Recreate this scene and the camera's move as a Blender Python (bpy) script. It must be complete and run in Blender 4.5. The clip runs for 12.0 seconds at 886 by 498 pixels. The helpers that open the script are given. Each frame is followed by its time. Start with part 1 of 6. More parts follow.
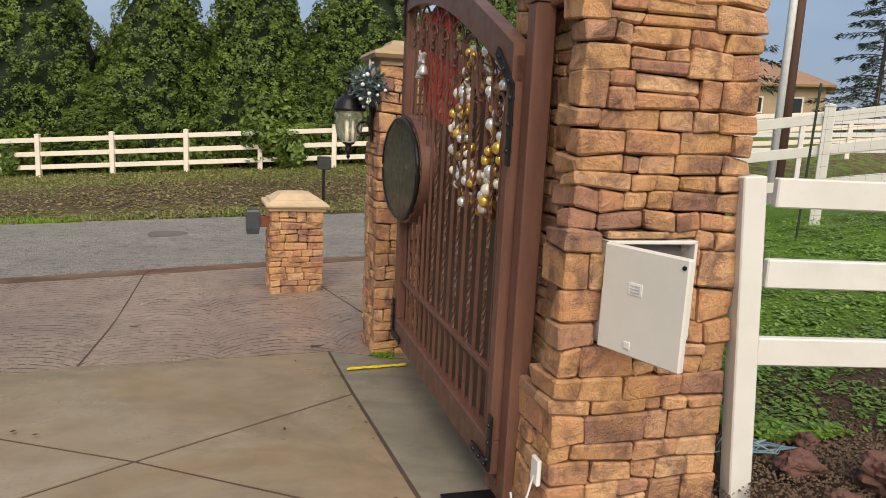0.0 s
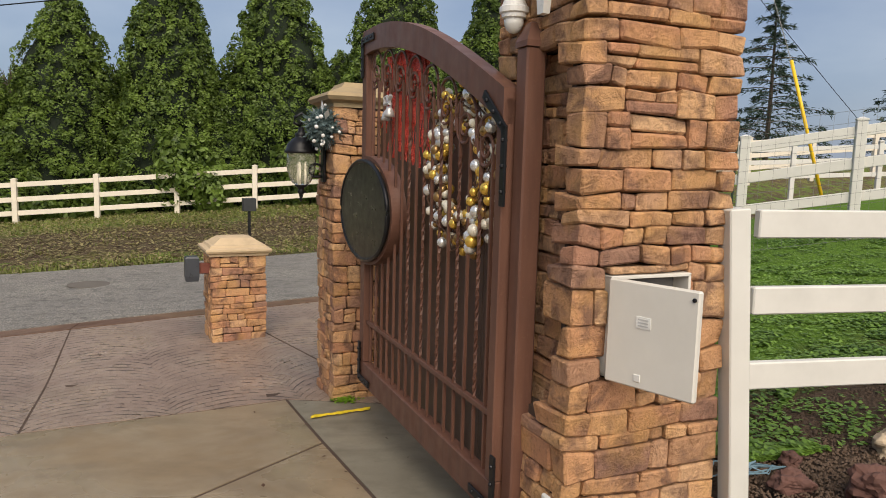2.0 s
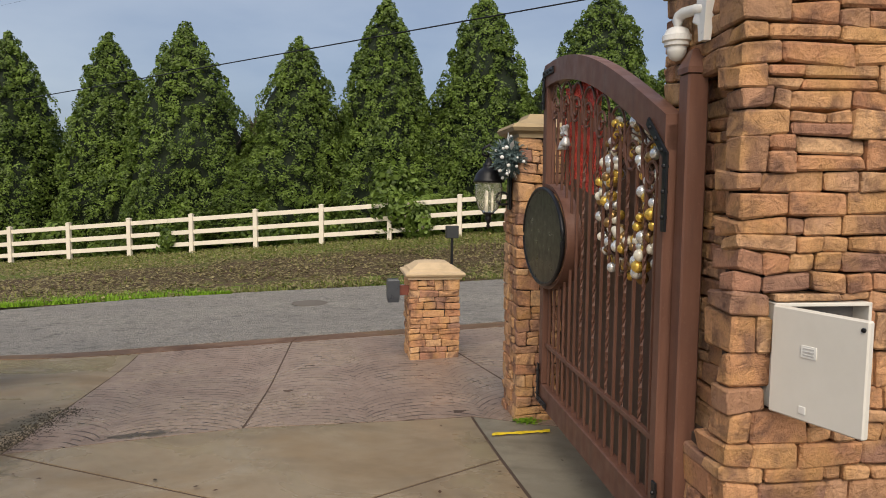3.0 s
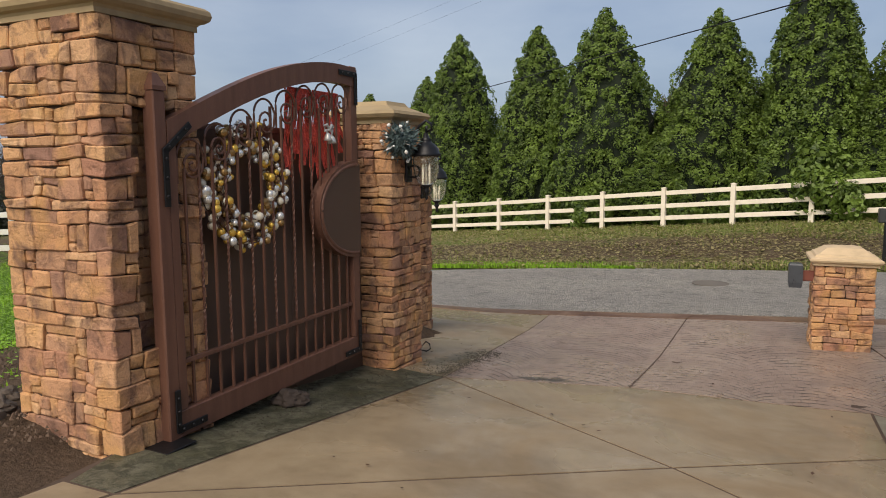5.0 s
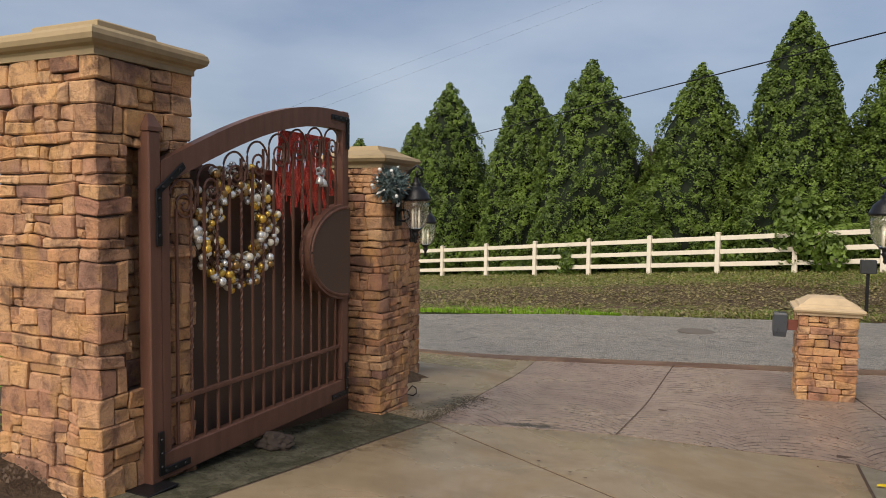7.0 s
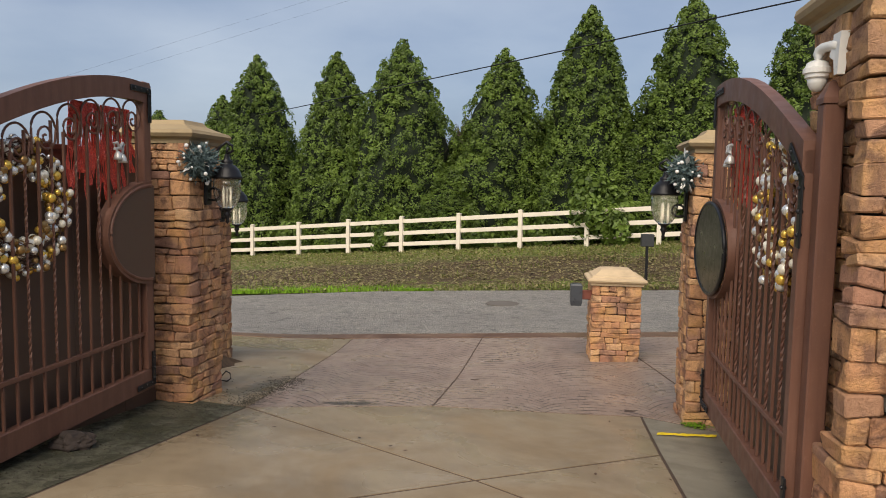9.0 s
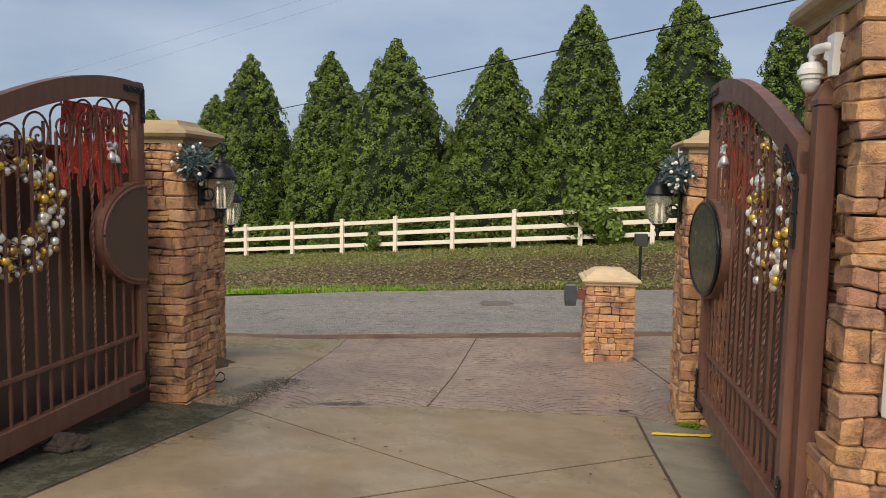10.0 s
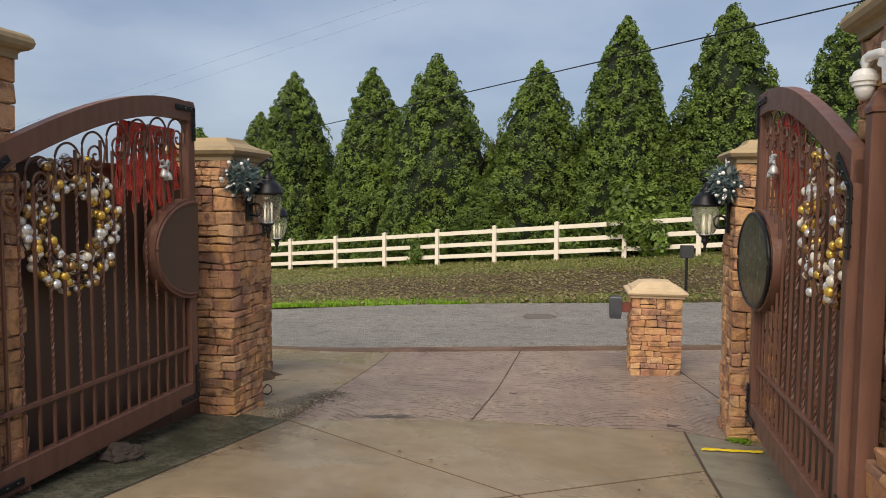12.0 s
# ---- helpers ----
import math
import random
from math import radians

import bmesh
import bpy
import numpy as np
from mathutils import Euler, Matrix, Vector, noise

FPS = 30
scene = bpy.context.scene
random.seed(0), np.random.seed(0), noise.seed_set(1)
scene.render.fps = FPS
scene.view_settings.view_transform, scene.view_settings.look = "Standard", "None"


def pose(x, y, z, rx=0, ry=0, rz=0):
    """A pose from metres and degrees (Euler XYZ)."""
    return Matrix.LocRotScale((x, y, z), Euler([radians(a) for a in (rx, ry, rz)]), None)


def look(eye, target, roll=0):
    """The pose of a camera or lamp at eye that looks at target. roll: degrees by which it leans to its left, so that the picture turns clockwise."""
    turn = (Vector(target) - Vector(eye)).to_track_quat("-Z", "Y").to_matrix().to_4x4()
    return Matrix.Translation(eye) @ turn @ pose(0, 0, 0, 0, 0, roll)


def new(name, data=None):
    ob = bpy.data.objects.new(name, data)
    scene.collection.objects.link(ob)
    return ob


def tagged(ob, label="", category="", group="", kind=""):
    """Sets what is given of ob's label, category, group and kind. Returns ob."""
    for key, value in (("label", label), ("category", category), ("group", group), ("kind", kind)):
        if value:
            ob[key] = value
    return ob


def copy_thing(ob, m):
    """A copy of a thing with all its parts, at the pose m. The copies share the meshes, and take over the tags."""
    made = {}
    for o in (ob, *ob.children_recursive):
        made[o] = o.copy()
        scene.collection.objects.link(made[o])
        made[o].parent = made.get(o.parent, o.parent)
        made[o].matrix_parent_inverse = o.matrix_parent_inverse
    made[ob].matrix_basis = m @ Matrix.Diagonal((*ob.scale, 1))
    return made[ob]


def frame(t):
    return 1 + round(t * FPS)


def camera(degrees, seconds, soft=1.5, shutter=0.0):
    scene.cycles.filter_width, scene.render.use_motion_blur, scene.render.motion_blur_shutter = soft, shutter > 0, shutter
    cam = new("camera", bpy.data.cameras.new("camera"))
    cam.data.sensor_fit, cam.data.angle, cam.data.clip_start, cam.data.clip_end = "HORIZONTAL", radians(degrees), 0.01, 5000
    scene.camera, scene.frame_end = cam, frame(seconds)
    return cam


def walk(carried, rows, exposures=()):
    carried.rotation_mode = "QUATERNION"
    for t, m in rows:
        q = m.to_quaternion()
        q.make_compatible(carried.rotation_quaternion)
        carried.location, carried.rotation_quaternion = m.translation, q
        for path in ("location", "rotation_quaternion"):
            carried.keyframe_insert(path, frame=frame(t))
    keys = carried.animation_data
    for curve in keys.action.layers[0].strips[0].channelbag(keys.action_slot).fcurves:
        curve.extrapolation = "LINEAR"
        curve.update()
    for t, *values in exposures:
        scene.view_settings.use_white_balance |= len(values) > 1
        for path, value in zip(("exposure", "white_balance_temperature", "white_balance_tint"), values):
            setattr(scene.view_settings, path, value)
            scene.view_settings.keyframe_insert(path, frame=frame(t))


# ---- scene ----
cam = camera(63.2, 12.0, soft=0.95)
PATH = [
    (0, (0.095, 1.711, 1.36), (0.133, 3.68, 1.009), 2.9),
    (0.5, (-0.07, 1.736, 1.344), (0.104, 3.7, 1.006), 3.1),
    (1, (-0.221, 1.745, 1.348), (0.007, 3.704, 1.016), 2.5),
    (1.5, (-0.257, 1.763, 1.346), (0.002, 3.72, 1.022), 2.0),
    (2, (-0.261, 1.746, 1.375), (0.007, 3.712, 1.13), 1.5),
    (2.5, (-0.217, 1.685, 1.373), (-0.028, 3.664, 1.149), 1.1),
    (3, (-0.068, 1.549, 1.378), (-0.368, 3.518, 1.2), 0.5),
    (3.2, (-0.037, 1.471, 1.385), (-0.522, 3.403, 1.208), 0.7),
    (4.8, (0.296, 1.046, 1.437), (-0.862, 2.658, 1.193), -0.1),
    (5, (0.33, 1.048, 1.435), (-0.965, 2.553, 1.193), -0.3),
    (5.5, (0.374, 1.003, 1.457), (-1.165, 2.271, 1.305), -0.6),
    (6, (0.384, 0.985, 1.459), (-1.206, 2.193, 1.346), -0.1),
    (6.5, (0.383, 0.987, 1.442), (-1.151, 2.266, 1.337), 0.3),
    (7, (0.345, 1.006, 1.434), (-0.93, 2.543, 1.315), 0.7),
    (7.5, (0.31, 0.976, 1.439), (-0.748, 2.669, 1.311), 0.6),
    (7.7, (0.318, 0.97, 1.414), (-0.676, 2.701, 1.289), 0.5),
    (9.3, (0.306, 0.98, 1.449), (-0.519, 2.793, 1.271), 1.1),
    (9.5, (0.301, 0.981, 1.449), (-0.519, 2.796, 1.27), 1.1),
    (10, (0.302, 0.978, 1.453), (-0.517, 2.794, 1.279), 1.0),
    (10.5, (0.307, 0.98, 1.453), (-0.511, 2.797, 1.292), 0.8),
    (11, (0.304, 0.958, 1.453), (-0.531, 2.769, 1.304), 0.7),
    (11.5, (0.294, 0.95, 1.449), (-0.59, 2.738, 1.306), 0.4),
    (12, (0.292, 0.954, 1.453), (-0.632, 2.722, 1.314), 0.4),
]
walk(cam, [(t, look(eye, target, roll)) for t, eye, target, roll in PATH], [(0.0, 0.66), (1.2, 0.66), (2.5, 0.54), (5.0, 0.57), (5.6, 0.48), (6.5, 0.48), (7.5, 0.62), (9.5, 0.61), (12.0, 0.63)])

# ---- light: bright overcast, soft low sun from behind the gate's inner side ----
scene.view_settings.exposure = 0.6
SUN_EL, SUN_AZ = 44.0, 171.0   # azimuth from +y, clockwise
world = bpy.data.worlds.new("sky_world")
scene.world = world
world.use_nodes = True
wt = world.node_tree
wt.nodes.clear()
w_out = wt.nodes.new("ShaderNodeOutputWorld")
w_bg = wt.nodes.new("ShaderNodeBackground")
w_sky = wt.nodes.new("ShaderNodeTexSky")
w_sky.sky_type = "NISHITA"
w_sky.sun_disc = False
w_sky.sun_elevation, w_sky.sun_rotation = radians(SUN_EL), radians(SUN_AZ)
w_sky.air_density, w_sky.dust_density, w_sky.ozone_density = 1.0, 2.0, 1.5
w_co = wt.nodes.new("ShaderNodeTexCoord")
w_map = wt.nodes.new("ShaderNodeMapping")
w_map.inputs["Scale"].default_value = (1.6, 1.6, 4.5)
w_map.inputs["Location"].default_value = (0.6, 0.25, 0.0)
w_noise = wt.nodes.new("ShaderNodeTexNoise")
w_noise.inputs["Scale"].default_value, w_noise.inputs["Detail"].default_value = 1.3, 7
w_ramp = wt.nodes.new("ShaderNodeValToRGB")
w_ramp.color_ramp.elements[0].position, w_ramp.color_ramp.elements[1].position = 0.38, 0.72
w_ramp.color_ramp.elements[0].color = (1.75, 2.2, 3.2, 1)
w_ramp.color_ramp.elements[1].color = (3.6, 3.95, 4.6, 1)
w_mix = wt.nodes.new("ShaderNodeMix")
w_mix.data_type = "RGBA"
w_mix.inputs["Factor"].default_value = 0.72
wt.links.new(w_co.outputs["Generated"], w_map.inputs["Vector"])
wt.links.new(w_map.outputs["Vector"], w_noise.inputs["Vector"])
wt.links.new(w_noise.outputs["Fac"], w_ramp.inputs["Fac"])
wt.links.new(w_sky.outputs["Color"], w_mix.inputs["A"])
wt.links.new(w_ramp.outputs["Color"], w_mix.inputs["B"])
wt.links.new(w_mix.outputs["Result"], w_bg.inputs["Color"])
wt.links.new(w_bg.outputs["Background"], w_out.inputs["Surface"])
w_bg.inputs["Strength"].default_value = 0.095
sun_lamp = new("sun", bpy.data.lights.new("sun", "SUN"))
sun_lamp.data.energy, sun_lamp.data.angle, sun_lamp.data.color = 3.0, radians(60), (1.0, 0.87, 0.70)
sa, se = radians(SUN_AZ), radians(SUN_EL)
sun_lamp.matrix_world = look((0, 0, 0), (-math.sin(sa) * math.cos(se), -math.cos(sa) * math.cos(se), -math.sin(se)))


# ---- materials ----
class Mat:
    """A node material with one Principled shader and short ways to wire it."""

    def __init__(self, name, rough=0.8, metal=0.0, spec=0.4):
        self.m = bpy.data.materials.new(name)
        self.m.use_nodes = True
        self.t = self.m.node_tree
        self.b = self.t.nodes["Principled BSDF"]
        self.b.inputs["Roughness"].default_value = rough
        self.b.inputs["Metallic"].default_value = metal
        self.b.inputs["Specular IOR Level"].default_value = spec
        self.co = self.t.nodes.new("ShaderNodeTexCoord").outputs["Object"]
        self.geo = self.t.nodes.new("ShaderNodeNewGeometry")

    def at(self, world_space=False):
        return self.geo.outputs["Position"] if world_space else self.co

    def noise(self, scale, detail=5, rough=0.6, where=None, stretch=None, distort=0.0):
        n = self.t.nodes.new("ShaderNodeTexNoise")
        n.inputs["Scale"].default_value, n.inputs["Detail"].default_value = scale, detail
        n.inputs["Roughness"].default_value, n.inputs["Distortion"].default_value = rough, distort
        v = where if where is not None else self.co
        if stretch:
            mp = self.t.nodes.new("ShaderNodeMapping")
            mp.inputs["Scale"].default_value = stretch
            self.t.links.new(v, mp.inputs["Vector"])
            v = mp.outputs["Vector"]
        self.t.links.new(v, n.inputs["Vector"])
        return n.outputs["Fac"]

    def voronoi(self, scale, where=None, feature="F1"):
        n = self.t.nodes.new("ShaderNodeTexVoronoi")
        n.feature = feature
        n.inputs["Scale"].default_value = scale
        self.t.links.new(where if where is not None else self.co, n.inputs["Vector"])
        return n.outputs["Distance"]

    def spot(self, x, y, rx, ry, turn):
        """A ragged stain on the ground: 1 inside, 0 outside."""
        mp = self.t.nodes.new("ShaderNodeMapping")
        mp.vector_type = "TEXTURE"
        mp.inputs["Location"].default_value = (x, y, 0)
        mp.inputs["Rotation"].default_value = (0, 0, radians(turn))
        mp.inputs["Scale"].default_value = (rx, ry, 1000)
        self.t.links.new(self.at(True), mp.inputs["Vector"])
        ln = self.t.nodes.new("ShaderNodeVectorMath")
        ln.operation = "LENGTH"
        self.t.links.new(mp.outputs["Vector"], ln.inputs[0])
        rag = self.math("MULTIPLY", self.math("SUBTRACT", self.noise(10, 6, 0.75, self.at(True)), 0.5), 3.2)
        return self.map(self.math("ADD", ln.outputs["Value"], rag), 1.05, 0.6)

    def rnd(self):
        return self.t.nodes.new("ShaderNodeObjectInfo").outputs["Random"]

    def island(self):
        return self.geo.outputs["Random Per Island"]

    def ramp(self, fac, stops, constant=False):
        r = self.t.nodes.new("ShaderNodeValToRGB")
        e = r.color_ramp.elements
        while len(e) < len(stops):
            e.new(0.5)
        for k, (p, c) in zip(e, stops):
            k.position, k.color = p, (*c, 1)
        if constant:
            r.color_ramp.interpolation = "CONSTANT"
        self.t.links.new(fac, r.inputs["Fac"])
        return r.outputs["Color"]

    def mix(self, fac, a, b, mode="MIX"):
        n = self.t.nodes.new("ShaderNodeMix")
        n.data_type, n.blend_type = "RGBA", mode
        for key, v in (("Factor", fac), ("A", a), ("B", b)):
            s = n.inputs[key]
            if isinstance(v, (float, int)):
                s.default_value = v
            elif isinstance(v, tuple):
                s.default_value = (*v, 1)
            else:
                self.t.links.new(v, s)
        return n.outputs["Result"]

    def map(self, fac, a, b, c=0.0, d=1.0):
        n = self.t.nodes.new("ShaderNodeMapRange")
        for i, v in enumerate((a, b, c, d)):
            n.inputs[i + 1].default_value = v
        self.t.links.new(fac, n.inputs[0])
        return n.outputs[0]

    def math(self, op, a, b):
        n = self.t.nodes.new("ShaderNodeMath")
        n.operation = op
        for i, v in enumerate((a, b)):
            if isinstance(v, (float, int)):
                n.inputs[i].default_value = v
            else:
                self.t.links.new(v, n.inputs[i])
        return n.outputs[0]

    def color(self, c):
        if isinstance(c, tuple):
            self.b.inputs["Base Color"].default_value = (*c, 1)
        else:
            self.t.links.new(c, self.b.inputs["Base Color"])
        return self

    def rough(self, r):
        self.t.links.new(r, self.b.inputs["Roughness"])
        return self

    def bump(self, h, strength=0.5, dist=0.01):
        n = self.t.nodes.new("ShaderNodeBump")
        n.inputs["Strength"].default_value, n.inputs["Distance"].default_value = strength, dist
        self.t.links.new(h, n.inputs["Height"])
        self.t.links.new(n.outputs["Normal"], self.b.inputs["Normal"])
        return self


def stone_material():
    """Split ledge stone: a tone for each stone, purple-brown staining and ochre blushes within it, fine pitting."""
    m = Mat("ledge_stone", 0.85, spec=0.22)
    wp = m.at(True)
    base = m.ramp(m.rnd(), [(0.0, (0.66, 0.40, 0.21)), (0.18, (0.58, 0.32, 0.165)), (0.36, (0.50, 0.255, 0.145)), (0.52, (0.68, 0.44, 0.25)),
                            (0.68, (0.43, 0.225, 0.15)), (0.80, (0.60, 0.35, 0.17)), (0.90, (0.31, 0.175, 0.135)), (1.0, (0.62, 0.38, 0.20))])
    stain = m.noise(6.5, 5, 0.62, wp, distort=0.7)
    c = m.mix(m.map(stain, 0.47, 0.63, 0, 0.82), base, (0.175, 0.100, 0.075))
    c = m.mix(m.map(m.noise(4.3, 3, 0.5, wp), 0.50, 0.68, 0, 0.5), c, (0.66, 0.38, 0.14))
    c = m.mix(1.0, c, (1.13, 1.12, 1.11), "MULTIPLY")
    grain = m.noise(90, 6, 0.7, wp)
    vein = m.noise(26, 6, 0.72, wp, distort=1.0)
    c = m.mix(m.map(vein, 0.52, 0.66, 0.0, 0.55), c, m.mix(1.0, c, (0.52, 0.46, 0.44), "MULTIPLY"))
    c = m.mix(m.map(grain, 0.3, 0.75, 0.0, 0.5), c, m.mix(1.0, c, (0.52, 0.49, 0.47), "MULTIPLY"))
    cleft = m.noise(11, 8, 0.66, wp, distort=1.4)
    h = m.math("ADD", m.math("ADD", cleft, m.math("MULTIPLY", vein, 0.5)), m.math("MULTIPLY", grain, 0.26))
    return m.color(c).bump(h, 1.0, 0.028).m


def plain(name, c, rough=0.6, metal=0.0, vary=0.12, scale=14, bump=0.0, spec=0.4):
    m = Mat(name, rough, metal, spec)
    wp = m.at(True)
    n1, n2 = m.noise(scale, 6, 0.65, wp), m.noise(scale * 0.13, 3, 0.5, wp)
    dark = tuple(v * (1 - vary * 2) for v in c)
    col = m.mix(m.map(n1, 0.3, 0.7), m.mix(m.map(n2, 0.35, 0.7, 0, 0.8), c, dark), tuple(min(1, v * (1 + vary)) for v in c))
    m.color(col)
    m.rough(m.map(n1, 0.3, 0.7, max(0.02, rough - 0.1), min(1, rough + 0.1)))
    if bump:
        m.bump(n1, bump, 0.004)
    return m.m


def gate_material():
    m = Mat("brown_gate_paint", 0.46, spec=0.32)
    wp = m.at(True)
    streak = m.noise(16, 4, 0.6, wp, (1, 1, 0.12))
    c = m.mix(m.map(streak, 0.35, 0.7), (0.164, 0.080, 0.055), (0.120, 0.058, 0.041))
    c = m.mix(m.map(m.noise(45, 5, 0.7, wp), 0.58, 0.75, 0, 0.4), c, (0.25, 0.14, 0.10))
    return m.color(c).rough(m.map(m.noise(9, 3, 0.5, wp), 0.3, 0.7, 0.34, 0.55)).bump(m.noise(60, 3, 0.5, wp), 0.12, 0.002).m


# wet and dirty patches: place, size, turn, strength
STAINS = [(-4.36, 6.60, 0.15, 0.6, 4, 0.7), (-3.24, 6.64, 0.36, 0.085, 39, 0.85), (-3.75, 5.55, 0.25, 0.8, 20, 0.5), (-3.9, 4.4, 0.35, 0.9, 12, 0.5)]


def concrete_material(name, a, b, wet=0.5):
    m = Mat(name, 0.6, spec=0.4)
    wp = m.at(True)
    big, mid, fine = m.noise(0.8, 4, 0.55, wp, distort=0.8), m.noise(4.5, 6, 0.65, wp), m.noise(160, 4, 0.7, wp)
    c = m.mix(m.map(big, 0.38, 0.66), a, b)
    c = m.mix(m.map(mid, 0.45, 0.75, 0, 0.5), c, tuple(v * 0.62 for v in b))
    c = m.mix(m.map(m.noise(0.33, 5, 0.6, wp, (1.0, 2.2, 1.0), 1.5), 0.52, 0.64, 0, 0.45), c, tuple(v * 0.55 for v in b))
    c = m.mix(m.map(fine, 0.35, 0.7, 0, 0.35), c, tuple(v * 0.6 for v in a))
    c = m.mix(m.map(m.noise(26, 4, 0.7, wp), 0.62, 0.72, 0, 0.4), c, tuple(v * 0.5 for v in b))
    for x, y, rx, ry, turn, k in STAINS:
        c = m.mix(m.math("MULTIPLY", m.spot(x, y, rx, ry, turn), k), c, (0.065, 0.052, 0.026))
    m.color(c).rough(m.map(big, 0.40, 0.62, wet, 0.7))
    return m.bump(m.math("ADD", fine, m.math("MULTIPLY", mid, 0.8)), 0.16, 0.004).m


def mossy_material():
    """Old damp concrete under a film of moss and silt, worn through in patches."""
    m = Mat("mossy_wet_concrete", 0.6, spec=0.35)
    wp = m.at(True)
    broad, patch, speck = m.noise(1.6, 6, 0.65, wp, distort=1.0), m.noise(9, 7, 0.72, wp, distort=0.6), m.noise(70, 5, 0.75, wp)
    c = m.mix(m.map(broad, 0.40, 0.60), (0.135, 0.128, 0.092), (0.050, 0.050, 0.028))
    c = m.mix(m.map(patch, 0.46, 0.60, 0, 0.8), c, (0.024, 0.024, 0.013))
    c = m.mix(m.map(speck, 0.56, 0.68, 0, 0.7), c, (0.19, 0.175, 0.125))
    c = m.mix(m.map(m.noise(38, 4, 0.7, wp), 0.60, 0.70, 0, 0.6), c, (0.012, 0.012, 0.008))
    m.color(c).rough(m.map(patch, 0.4, 0.6, 0.42, 0.8))
    return m.bump(m.math("ADD", speck, m.math("MULTIPLY", patch, 1.5)), 0.6, 0.008).m


def stamped_material():
    """Fans of small setts pressed into tinted concrete."""
    m = Mat("stamped_concrete", 0.5, spec=0.4)
    wp = m.at(True)
    big, mid, fine = m.noise(0.8, 4, 0.55, wp, distort=0.8), m.noise(4.5, 6, 0.65, wp), m.noise(160, 4, 0.7, wp)
    mp = m.t.nodes.new("ShaderNodeMapping")
    mp.inputs["Rotation"].default_value = (0, 0, radians(-20))
    m.t.links.new(wp, mp.inputs["Vector"])
    sep = m.t.nodes.new("ShaderNodeSeparateXYZ")
    m.t.links.new(mp.outputs["Vector"], sep.inputs[0])
    x, y = sep.outputs[0], sep.outputs[1]
    fx = m.math("SUBTRACT", m.math("FRACT", m.math("DIVIDE", x, 1.05), 0), 0.5)
    r2 = m.math("SUBTRACT", 0.30, m.math("MULTIPLY", fx, fx))
    t = m.math("SUBTRACT", m.math("DIVIDE", y, 1.05), m.math("SQRT", m.math("MAXIMUM", r2, 0.0), 0))
    t = m.math("ADD", t, m.math("MULTIPLY", m.math("SUBTRACT", mid, 0.5), 0.075))
    rows = m.math("DIVIDE", t, 0.11)
    g1 = m.map(m.math("ABSOLUTE", m.math("SUBTRACT", m.math("FRACT", rows, 0), 0.5), 0), 0.37, 0.46)
    cols = m.math("ADD", m.math("MULTIPLY", fx, 8.0), m.math("MULTIPLY", m.math("FLOOR", rows, 0), 0.37))
    g2 = m.map(m.math("ABSOLUTE", m.math("SUBTRACT", m.math("FRACT", cols, 0), 0.5), 0), 0.43, 0.48)
    g3 = m.map(m.math("ABSOLUTE", fx, 0), 0.46, 0.49)
    groove = m.math("MAXIMUM", m.math("MAXIMUM", g1, m.math("MULTIPLY", g2, 0.35)), m.math("MULTIPLY", g3, 0.2))
    c = m.mix(m.map(big, 0.38, 0.66), (0.325, 0.246, 0.196), (0.240, 0.178, 0.144))
    c = m.mix(m.map(mid, 0.45, 0.75, 0, 0.45), c, (0.12, 0.085, 0.07))
    groove = m.math("MULTIPLY", groove, m.map(m.noise(11, 2, 0.5, wp), 0.42, 0.53, 0.05, 1.0))
    c = m.mix(m.math("MULTIPLY", groove, m.map(m.noise(1.1, 4, 0.6, wp), 0.36, 0.54, 0.45, 1.0)), c, (0.03, 0.021, 0.018))
    for x, y, rx, ry, turn, k in STAINS:
        c = m.mix(m.math("MULTIPLY", m.spot(x, y, rx, ry, turn), k), c, (0.045, 0.036, 0.026))
    m.color(c).rough(m.map(big, 0.40, 0.62, 0.25, 0.6))
    return m.bump(m.math("ADD", m.math("MULTIPLY", groove, -1.6), fine), 0.5, 0.005).m


def asphalt_material():
    m = Mat("asphalt", 0.75, spec=0.35)
    wp = m.at(True)
    f1, big = m.voronoi(42, wp), m.noise(0.7, 6, 0.65, wp, (0.6, 1.4, 1))
    c = m.mix(m.map(f1, 0.1, 0.7), (0.50, 0.46, 0.40), (0.165, 0.155, 0.142))
    c = m.mix(m.map(big, 0.42, 0.62, 0, 0.6), c, (0.22, 0.21, 0.198))
    lump = m.noise(4.5, 7, 0.75, wp, (1.0, 1.6, 1.0), 0.6)
    c = m.mix(m.map(lump, 0.50, 0.64, 0, 0.7), c, (0.085, 0.082, 0.078))
    return m.color(c).rough(m.map(big, 0.35, 0.65, 0.55, 0.85)).bump(m.math("ADD", m.math("MULTIPLY", f1, 0.6), m.math("MULTIPLY", lump, -2.2)), 1.0, 0.03).m


